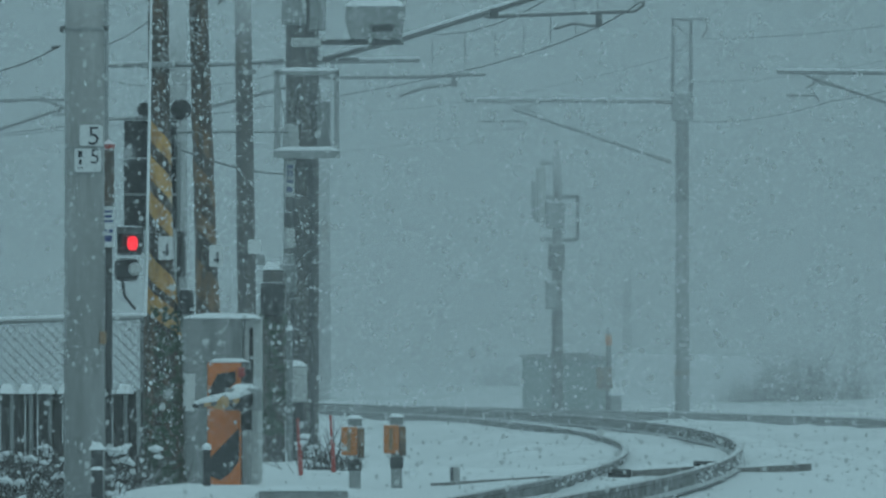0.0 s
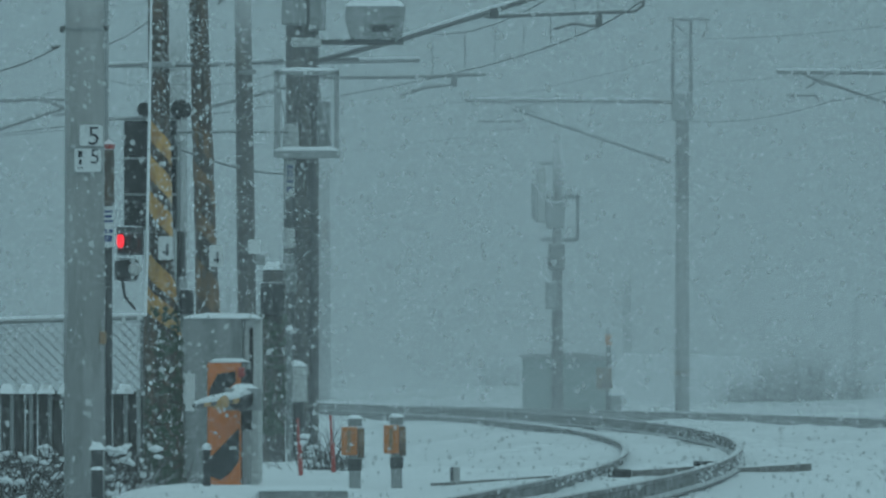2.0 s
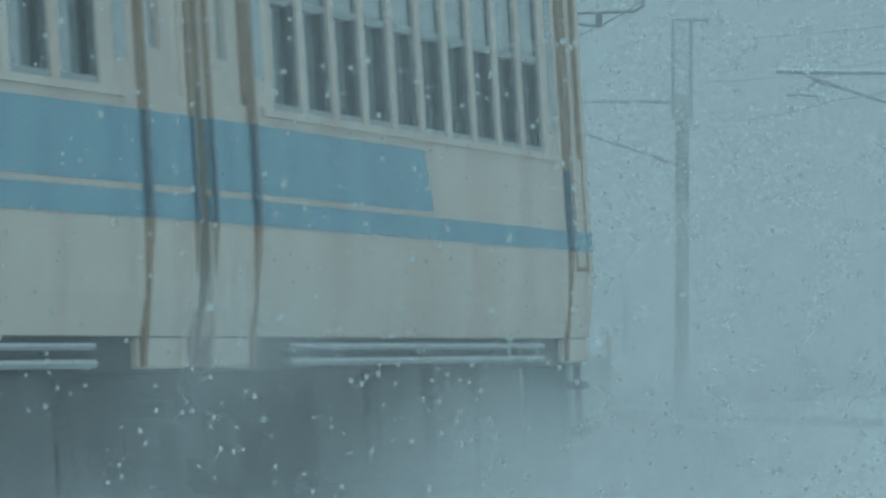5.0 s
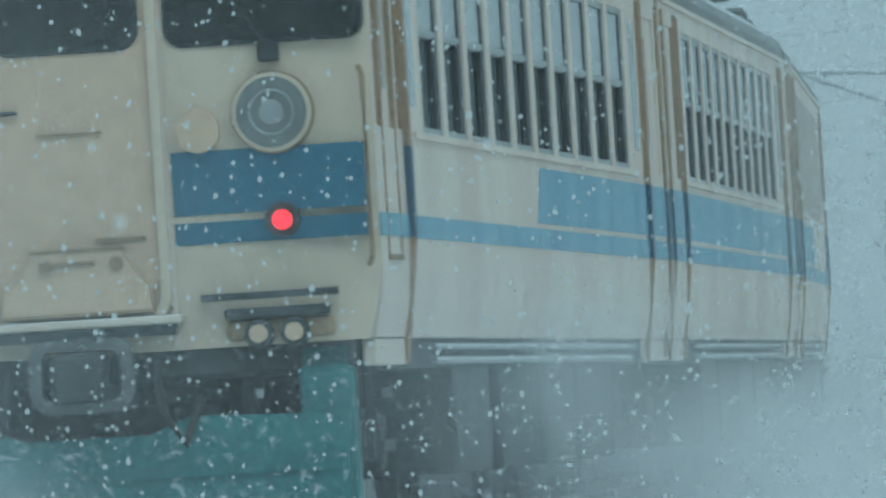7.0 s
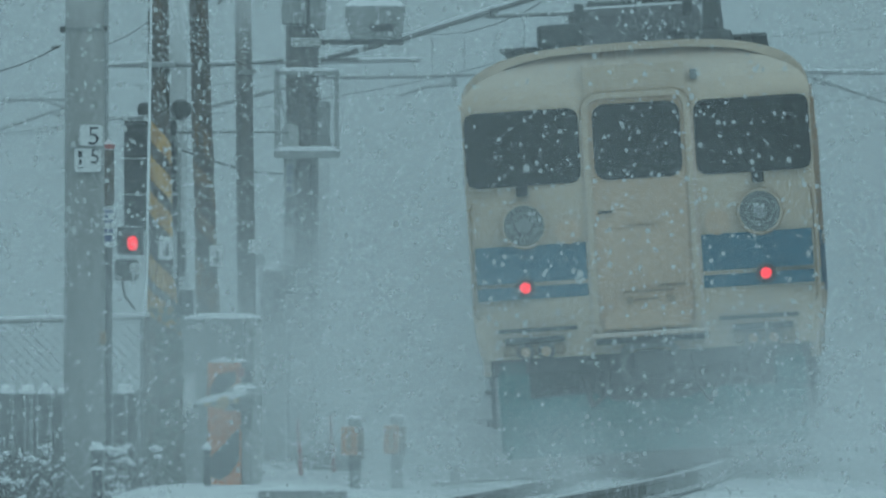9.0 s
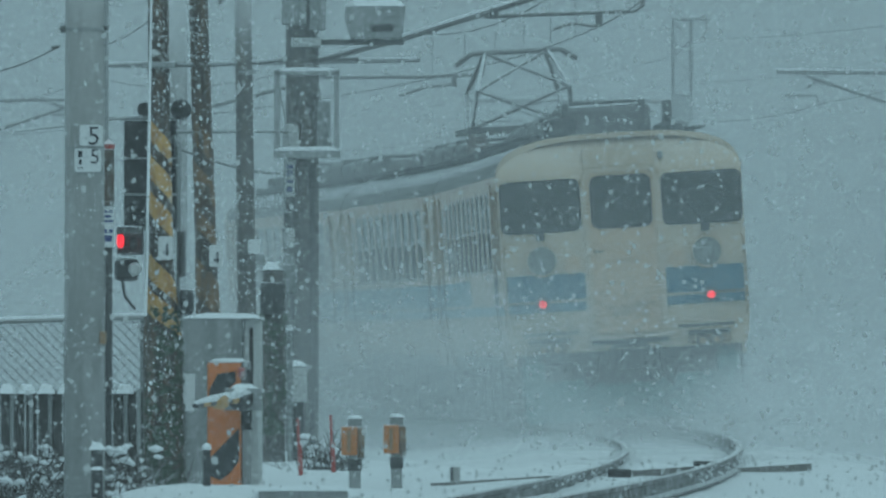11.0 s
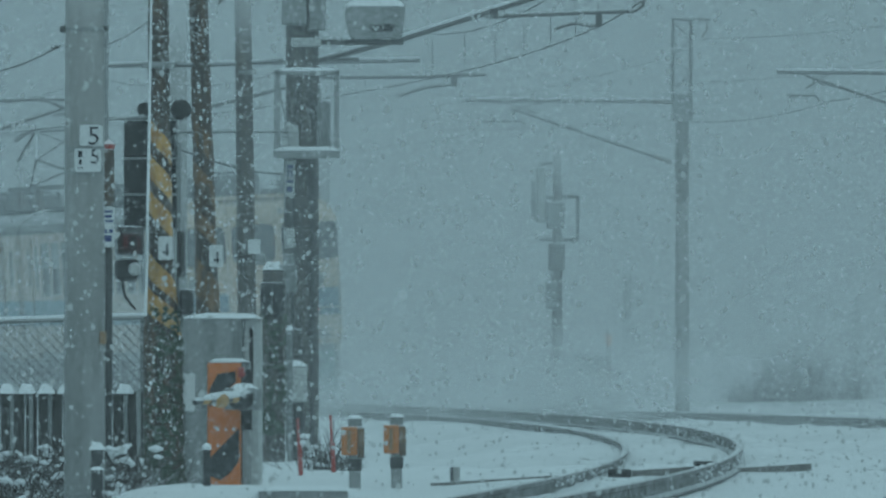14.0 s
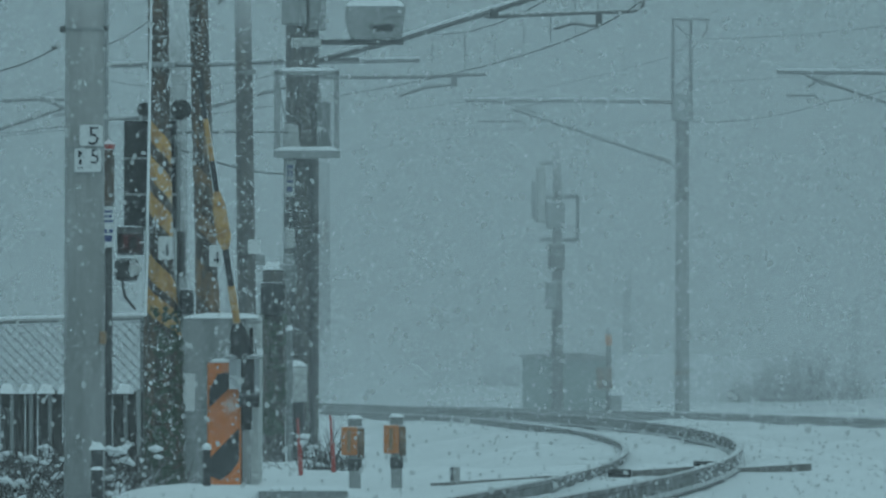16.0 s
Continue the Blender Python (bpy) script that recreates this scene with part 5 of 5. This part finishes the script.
part("wire_mesh", mesh, DARK_STEEL, fence, "diamond wire mesh")
for px in (-3.192, -2.545, -3.806):
    part("post", bar([(px, 0.03, -0.5), (px, 0.03, Z1)], 0.025, 8), STEEL, fence)

boards = holder("board_fence", "dark board fence with pale stakes and thick snow caps", "fence", (0, 115, 0))
for i in range(40):
    x = -4.35 + 0.105 * i
    if x > X1 - 0.03:
        break
    part("board", boxes((x, x + 0.098, 0.0, 0.03, -0.5, 0.601 + random.uniform(-0.01, 0.01)), bev=0.004), PLANK, boards)
for i in range(16):
    x = -3.621 + 0.1592 * i
    if x > X1:
        break
    part("stake", bar([(x, -0.05, -0.5), (x, -0.05, 0.62)], 0.0171, 8), STEEL, boards, "pale snow-crusted stake")
for i in range(26):
    x = -4.4 + 0.165 * i
    if x + 0.15 > X1 + 0.02:
        break
    part("snow", snow_cap(x, x + 0.155, -0.1, 0.1, 0.587, 0.085, i), SNOW, boards)
hyd = holder("small_post", "short dark post with stacked snow caps", "post", (-2.63, 104, 0))
part("shaft", boxes((-0.043, 0.043, -0.05, 0.05, -0.5, 0.201), bev=0.01), BLACK, hyd)
part("snow", snow_cap(-0.0645, 0.0645, -0.08, 0.08, 0.201, 0.06), SNOW, hyd)
part("snow", snow_cap(-0.0516, 0.0602, -0.12, 0.0, 0.046, 0.03), SNOW, hyd)


def shrub(x, y, z, w, h, count, seed, material=TWIG, thick=0.006, name="shrub", label="bare shrub with snow on its twigs"):
    rnd = random.Random(seed)
    ob = holder(name, label, "shrub", (x, y, z), group="shrubs")
    bm = bmesh.new()
    for i in range(count):
        p = Vector((rnd.uniform(-w, w) * 0.5, rnd.uniform(-0.2, 0.2), 0))
        way = Vector((rnd.uniform(-0.7, 0.7), rnd.uniform(-0.5, 0.5), 1)).normalized()
        pts, length = [p], h * rnd.uniform(0.5, 1.1)
        for j in range(3):
            way = (way + Vector((rnd.uniform(-0.35, 0.35), rnd.uniform(-0.3, 0.3), rnd.uniform(-0.25, 0.1)))).normalized()
            pts.append(pts[-1] + way * length / 3)
        tube(bm, pts, [thick * 1.6, thick * 1.2, thick, thick * 0.5], 4, False)
        for j in (1, 2):
            side = (way + Vector((rnd.uniform(-1, 1), rnd.uniform(-0.6, 0.6), rnd.uniform(-0.2, 0.6)))).normalized()
            tube(bm, [pts[j], pts[j] + side * length * 0.35], [thick, thick * 0.4], 4, False)
    part("twigs", bm, material, ob)
    bm = bmesh.new()
    for i in range(count // 2):
        c = Vector((rnd.uniform(-w, w) * 0.55, rnd.uniform(-0.2, 0.2), h * rnd.uniform(0.15, 0.85)))
        r = rnd.uniform(0.012, 0.04)
        tube(bm, [c + Vector((-r * 1.6, 0, 0)), c, c + Vector((r * 1.6, 0, rnd.uniform(-r, r)))], [r * 0.3, r, r * 0.3], 6)
    part("snow", bm, SNOW, ob)
    return ob


for i in range(12):
    shrub(-3.543 + 0.095 * i, 107 + 0.5 * (i % 4), -0.32, 0.45, 0.5 + 0.1 * (i % 2), 34, 40 + i)
shrub(-2.56, 107, -0.3, 0.25, 0.25, 16, 60)
for i, (x, h) in enumerate(((-1.071, 0.5), (-0.994, 0.4), (-1.148, 0.6))):
    shrub(x, 124, -0.3, 0.3, h, 22, 70 + i, name="dry_grass", label="tuft of dry grass in the snow")



def creeper(x, y, z0, z1, r0, r1, count, seed, label):
    """Dark evergreen leaves that climb round a pole."""
    rnd = random.Random(seed)
    bm = bmesh.new()
    for i in range(count):
        k = rnd.random()
        z = z0 + (z1 - z0) * k ** 1.25
        a = rnd.uniform(math.pi * 0.95, math.pi * 2.05)
        r = (r0 + (r1 - r0) * k) * rnd.uniform(0.96, 1.10)
        c = Vector((x + r * math.cos(a), y + r * math.sin(a), z))
        out = Vector((math.cos(a), math.sin(a), rnd.uniform(-0.3, 0.7))).normalized()
        side = out.cross(Vector((0, 0, 1))).normalized()
        down = side.cross(out).normalized()
        w = rnd.uniform(0.016, 0.034)
        pts = [c - down * w * 1.2, c + side * w + out * w * 0.3, c + down * w * 0.9 + out * w * 0.5, c - side * w + out * w * 0.3]
        bm.faces.new([bm.verts.new(p) for p in pts])
    tagged(part("creeper", bm, IVY), label, "climbing plant", group="creepers", kind="stuff")


creeper(-2.285, 112, -0.25, 1.30, 0.172, 0.135, 900, 21, "dark evergreen creeper climbing the crossing pole")
creeper(-1.705, 137.86, 0.1, 1.30, 0.15, 0.13, 260, 22, "dark evergreen creeper on a short timber post")

# stones that poke through the snow between the lines
def specks(count, seed):
    rnd = random.Random(seed)
    bm = bmesh.new()
    for i in range(count):
        y = 112 + 70 * rnd.random() ** 1.5
        x = track_x(y) + (rnd.uniform(0.9, 6.5) if rnd.random() < 0.8 else rnd.uniform(-1.8, 0.4))
        r = rnd.uniform(0.008, 0.03)
        z = ground_z(x, y)
        vs = [bm.verts.new((x + r * rnd.uniform(0.7, 1.3) * a, y + r * b, z + r * c)) for a, b, c in ((1, 0, 0), (-1, 0.2, 0.1), (0, 1, 0), (0.1, -1, 0.1), (0.2, 0, 0.8), (0, 0, -0.6))]
        for f in ((0, 2, 4), (2, 1, 4), (1, 3, 4), (3, 0, 4), (2, 0, 5), (1, 2, 5), (3, 1, 5), (0, 3, 5)):
            bm.faces.new([vs[k] for k in f])
    tagged(part("ballast_stones", bm, CONCRETE), "grey ballast stones poking through the snow", "stones", kind="stuff")


specks(900, 5)
# ---- far side: huts, aerial, field ----
hut = holder("relay_hut", "small green-grey equipment hut with a snowy roof", "hut", (2.294, 257, 0))
part("wall", boxes((-0.8071, 0.8283, -0.6, 0.6, -0.5, 0.766), bev=0.02), GREEN_HUT, hut)
for i in range(6):
    part("rib", boxes((-0.7859 + 0.29 * i, -0.7434 + 0.29 * i, -0.62, -0.6, -0.4, 0.681)), GREEN_HUT, hut)
part("roof", extrude([(-0.8708, 0.745), (0.8921, 0.681), (0.8921, 0.745), (0.3186, 0.851), (-0.8708, 0.809)], -0.7, 0.7, True), STEEL, hut)
aerial = pole("aerial_mast", "slender dark radio aerial mast with side antennas", 2.129, 255, 4.793, 0.1159, 0.0738, DARK_POLE, "aerial mast", clots=120)
part("antenna_panel", boxes((-0.4004, -0.2107, -0.1, 0.1, 3.265, 4.319), bev=0.05), PALE_BOX, aerial, "pale antenna drum")
part("antenna_panel", boxes((-0.4847, -0.3793, -0.1, 0.1, 3.318, 4.056), bev=0.03), GREY_BOX, aerial)
part("bracket", boxes((-0.4215, 0.4004, -0.03, 0.03, 3.719, 3.782), (-0.3161, 0.4004, -0.03, 0.03, 2.918, 2.981), (0.3477, 0.411, -0.03, 0.03, 2.918, 3.782), (-0.3161, 0.0843, -0.03, 0.03, 4.351, 4.404)), DARK_STEEL, aerial)
part("drum", boxes((-0.2318, 0.0211, -0.15, 0.1, 1.653, 2.18), bev=0.05), GREY_BOX, aerial)
part("drum", boxes((-0.1686, 0.1475, -0.15, 0.1, 2.37, 2.897), bev=0.05), DARK_POLE, aerial)
part("drum", boxes((-0.2107, 0.1475, -0.15, 0.1, 3.16, 3.676), bev=0.05), GREY_BOX, aerial)
marker = pole("marker_mast", "thin post with orange bands and a pale box", 3.087, 255, 1.316, 0.0527, 0.0421, DARK_POLE, "post")
part("band", bar([(0, 0, 0.979), (0, 0, 1.19)], 0.058, 8), AMBER, marker)
part("box", boxes((-0.2318, 0.0632, -0.1, 0.1, 0.157, 0.579), bev=0.02), FADED, marker)
mound = holder("snow_field_bank", "long low snow-covered roof in the whiteness", "snow bank", (5.45, 283, -0.5), kind="structure")
part("bank", extrude([(-1.988, 0), (2.5727, 0), (2.0465, 0.6), (1.7541, 0.743 + 0.5), (0.2339, 0.79 + 0.5), (-1.9295, 0.801 + 0.5)], -3, 8, True), SNOW, mound)
for i, (x, h) in enumerate(((6.341, 0.8), (6.854, 1.1), (7.311, 1.25), (7.767, 0.9), (6.227, 0.6), (8.166, 0.7))):
    shrub(x, 276 + i * 0.5, -0.4, 1.3, h * 1.15, 46, 90 + i, thick=0.008, label="faint snow-laden bush at the field's edge")
low = holder("trackside_cabinet", "low dark trackside cabinet with snow on it", "cabinet", (3.54, 255, 0))
part("body", boxes((-0.4215, -0.2107, -0.2, 0.2, -0.4, 0.052), bev=0.02), GREY_BOX, low)
part("snow", snow_cap(-0.4742, -0.1264, -0.25, 0.25, 0.052, 0.15), SNOW, low)
house = holder("distant_roof", "faint snow-covered house roof in the haze", "house", (1.468, 370, 0))
part("wall", boxes((-0.4587, 0.6116, -2, 2, -0.5, 0.388)), GREY_BOX, house)
part("roof", extrude([(-0.5504, 0.388), (0.7033, 0.388), (0.5504, 0.969), (0.1529, 0.969)], -2.5, 2.5, True), SNOW, house)


# ---- snow in the air ----
def backdrop():
    """The whiteout that closes the view all round, far beyond the fields."""
    m = bpy.data.materials.new("whiteout")
    m.use_nodes = True
    n, l = m.node_tree.nodes, m.node_tree.links
    em = n.new("ShaderNodeEmission")
    em.inputs["Color"].default_value, em.inputs["Strength"].default_value = (0.165, 0.255, 0.275, 1), 1.0
    l.new(em.outputs[0], n["Material Output"].inputs["Surface"])
    bm = bmesh.new()
    N, R = 96, 700
    lo = [bm.verts.new((R * math.cos(2 * math.pi * i / N), R * math.sin(2 * math.pi * i / N), -4)) for i in range(N)]
    hi = [bm.verts.new((R * math.cos(2 * math.pi * i / N), R * math.sin(2 * math.pi * i / N), 45)) for i in range(N)]
    for i in range(N):
        bm.faces.new((lo[i], lo[(i + 1) % N], hi[(i + 1) % N], hi[i]))
    tagged(part("backdrop", bm, m), "grey-blue whiteout of falling snow", "sky", kind="structure")


backdrop()

# sheets that stand in for aerial haze of falling snow, thicker with distance
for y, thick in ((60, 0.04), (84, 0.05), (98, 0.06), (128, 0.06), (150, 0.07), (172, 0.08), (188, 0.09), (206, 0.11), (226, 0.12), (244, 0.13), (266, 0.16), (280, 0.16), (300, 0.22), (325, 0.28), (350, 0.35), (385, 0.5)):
    bm = bmesh.new()
    w, h = y * 0.16 + 6, y * 0.06 + 6
    n = 12
    lo = [bm.verts.new((-w + 2 * w * i / n, 1.2 * math.sin(i * 1.3 + y), -0.6)) for i in range(n + 1)]
    hi = [bm.verts.new((-w + 2 * w * i / n, 1.2 * math.sin(i * 1.3 + y) + 0.5, h)) for i in range(n + 1)]
    for i in range(n):
        bm.faces.new((lo[i], lo[i + 1], hi[i + 1], hi[i]))
    ob = part("snow_haze_sheet", bm, veil_mat("snow_haze", thick, 0.15))
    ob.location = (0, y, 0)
    tagged(ob, "thin translucent sheet standing in for haze of falling snow", "falling snow", group="snow curtains", kind="stuff")

# powder whirled up by the train: clusters of thin puffs that ride along with it
PUFF = veil_mat("whirled_powder", 0.24, 1.2, radial=True)
THIN = veil_mat("hanging_powder", 0.15, 0.6, radial=True)
FINE = veil_mat("fine_powder", 0.045, 0.5, radial=True)
BLUR = veil_mat("near_flake", 0.42, 30.0, radial=True)


def cloud(count, length, wide, high, size, seed):
    rnd = random.Random(seed)
    bm = bmesh.new()
    uv = bm.loops.layers.uv.new("UVMap")
    for i in range(count):
        side = rnd.choice((-1, 1))
        c = Vector((rnd.gauss(0, wide), rnd.uniform(-length / 2, length / 2), abs(rnd.gauss(0, high)) - 0.1))
        r = size * rnd.uniform(0.6, 1.4)
        lean, bow = rnd.uniform(-0.4, 0.4), rnd.uniform(-0.3, 0.3)
        mid = bm.verts.new(c + Vector((0, bow, 0)))
        rim = []
        for k in range(12):
            a = 2 * math.pi * k / 12
            rim.append((bm.verts.new(c + Vector((r * 1.25 * math.cos(a), lean * r * math.sin(a), r * math.sin(a) * 0.8))), (0.5 + 0.5 * math.cos(a), 0.5 + 0.5 * math.sin(a))))
        for k in range(12):
            f = bm.faces.new((mid, rim[k][0], rim[(k + 1) % 12][0]))
            for loop, w in zip(f.loops, ((0.5, 0.5), rim[k][1], rim[(k + 1) % 12][1])):
                loop[uv].uv = w
    ob = part("powder_cloud", bm, PUFF)
    return tagged(ob, "cloud of powder snow whirled up by the train", "snow cloud", group="powder clouds", kind="stuff")


CLOUDS = []
# low powder round the wheels and behind the last car
for k, (offset, count, wide, high, size) in enumerate(((-14, 9, 1.7, 0.3, 0.8), (-5, 2, 1.2, 0.15, 0.6), (4, 1, 1.5, 0.15, 0.6), (16, 6, 1.6, 0.25, 0.7), (28, 7, 1.6, 0.25, 0.7), (40, 6, 1.7, 0.22, 0.7), (52, 7, 1.8, 0.22, 0.7))):
    ob = cloud(count, 12, wide, high, size, 300 + k)
    ob.data.transform(Matrix.Translation((1.3 if offset > 10 else 0.0, 0, 0)))
    CLOUDS.append((ob, offset))
# tall thin powder hanging beside and behind the train
for k, (offset, count) in enumerate(((-26, 3), (-12, 4), (2, 3), (16, 7), (29, 7), (40, 8))):
    ob = cloud(count, 14, 1.6, 1.3, 2.4, 330 + k)
    ob.data.materials[0] = THIN
    ob.data.transform(Matrix.Translation((-3.6 if offset > 0 else -2.6, 0, 0.4)))
    CLOUDS.append((ob, offset))

# fine powder drawn along the train's open side and behind its end
for k, (offset, count, east) in enumerate(((-24, 2, 1.6), (-15, 3, 1.2), (-7, 2, -0.2), (9, 1, 3.0), (19, 4, 3.0), (31, 5, 3.0), (42, 5, 3.0), (50, 4, 3.0))):
    ob = cloud(count, 11, 1.0, 1.5, 2.9, 370 + k)
    ob.data.materials[0] = FINE
    ob.data.transform(Matrix.Translation((east, 0, 0.9)))
    CLOUDS.append((ob, offset))

# powder that the train leaves behind, drifting on more slowly
WAKE = []
for k, (ahead, count) in enumerate(((-9, 14), (1, 14), (11, 12))):
    ob = cloud(count, 13, 1.3, 0.45, 0.95, 350 + k)
    ob.data.transform(Matrix.Translation((1.6, 0, 0)))
    WAKE.append((ob, ahead))


def flakes(y0, y1, count, size, fall, drift, seed):
    """A tall body of loose flakes, small uneven plates, that sinks slowly."""
    rnd = np.random.RandomState(seed)
    y = rnd.uniform(y0, y1, count)
    half = 0.036 * y
    x = -half - 16 * max(drift, 0) + rnd.uniform(0, 1, count) * (2 * half + 16 * abs(drift))
    z = EYE - 0.016 * y + rnd.uniform(0, 1, count) * (0.046 * y + 16 * fall)
    r = size * rnd.uniform(0.5, 1.25, count) ** 1.3
    c = np.stack([x, y, z], 1)
    turn = rnd.uniform(0, 2 * np.pi, (count, 1)) + 2 * np.pi * np.arange(6)[None] / 6
    wide = rnd.uniform(0.6, 1.25, (count, 6)) * r[:, None]
    lean = rnd.uniform(0.25, 0.85, (count, 1))
    dx, dz = wide * np.cos(turn), wide * np.sin(turn) * 1.15
    verts = np.stack([c[:, None, 0] + dx, c[:, None, 1] + dz * lean, c[:, None, 2] + dz], 2).reshape(-1, 3)
    faces = np.arange(6 * count).reshape(-1, 6)
    me = bpy.data.meshes.new("snowflakes")
    me.from_pydata(verts.tolist(), [], faces.tolist())
    me.materials.append(FLAKE)
    return tagged(new("snowflakes", me), "loose white snowflakes falling slowly", "snowflakes", group="falling flakes", kind="stuff")


FLAKES = []
for y0, y1, count, size, fall, drift, seed in ((24, 45, 13000, 0.0056, 1.2, -0.3, 2), (45, 75, 28000, 0.0078, 1.25, 0.2, 3), (75, 112, 12000, 0.0098, 1.3, -0.2, 4), (112, 170, 3500, 0.011, 1.2, 0.3, 5)):
    FLAKES.append((flakes(y0, y1, count, size, fall, drift, seed), fall, drift))


def near_flakes(count, fall, drift, seed):
    """Flakes close to the eye: soft thin discs."""
    rnd = random.Random(seed)
    bm = bmesh.new()
    uv = bm.loops.layers.uv.new("UVMap")
    for i in range(count):
        y = rnd.uniform(9, 22)
        c = Vector((-0.036 * y - 16 * max(drift, 0) + rnd.random() * (0.072 * y + 16 * abs(drift)), y, EYE - 0.016 * y + rnd.random() * (0.046 * y + 16 * fall)))
        r = 0.0085 * rnd.uniform(0.6, 1.5)
        rim = [(bm.verts.new(c + Vector((r * math.cos(a), 0, r * 1.1 * math.sin(a)))), (0.5 + 0.5 * math.cos(a), 0.5 + 0.5 * math.sin(a))) for a in (2 * math.pi * q / 10 for q in range(10))]
        f = bm.faces.new([v for v, _ in rim])
        for loop, (_, w) in zip(f.loops, rim):
            loop[uv].uv = w
    return tagged(part("snowflakes", bm, BLUR), "large soft snowflakes close by", "snowflakes", group="falling flakes", kind="stuff")


FLAKES.append((near_flakes(900, 1.1, -0.15, 9), 1.1, -0.15))


# ---- what moves ----
def tail_way(t):
    """Where the last car's end stands, in metres of way; the train brakes gently at the last."""
    u = t - 7.5
    return 77.24 + 24.13 * u + 0.157 * u ** 2 - 0.0381 * u ** 3


def motions():
    for k, car in enumerate(CARS):
        rows = []
        for i in range(33):
            t = i * 0.5
            rows.append((t, on_track(tail_way(t) + NOSE + 20.0 * k)))
        walk(car, rows)
    for k, (cloud, offset) in enumerate(CLOUDS):
        walk(cloud, [(i * 0.5, on_track(tail_way(i * 0.5) + offset, 4.0)) for i in range(33)])
    slowing = ((0.0, -75), (2.5, -6), (4.5, 57), (5.2, 76), (5.7, 83), (6.5, 87), (7.5, 91), (8.5, 102), (9.5, 118), (11.5, 158), (13.5, 200), (16.0, 246))
    for ob, ahead in WAKE:
        walk(ob, [(t, on_track(s + ahead, 4.0)) for t, s in slowing])
    for layer, fall, drift in FLAKES:
        walk(layer, [(0.0, pose(0, 0, 0)), (8.0, pose(drift * 8, 0, -fall * 8)), (16.0, pose(drift * 16, 0, -fall * 16))])
    lifts = [(0.0, -1.0), (13.9, -1.0), (14.3, 5.0), (14.7, 15.0), (15.2, 33), (15.6, 50), (16.0, 70)]
    walk(BOOM, [(t, pose(*PIVOT, -a, 0, 0)) for t, a in lifts])
    # the lamps change over every 0.625 s until the train is past
    for k, drum in enumerate(DRUMS):
        turn, rows = (180 if k else 0), []
        rows.append((0.0, turn))
        for i in range(22):
            t = 0.47 + 0.625 * i if i < 21 else 13.45
            if i == 21 and turn % 360:
                break
            rows += [(t - 0.0667, turn), (t - 0.0333, turn + 60), (t, turn + 120), (t + 0.0333, turn + 180)]
            turn += 180
        rows.append((16.0, turn))
        walk(drum, [(t, pose(*drum.location, 0, 0, a)) for t, a in rows])


motions()
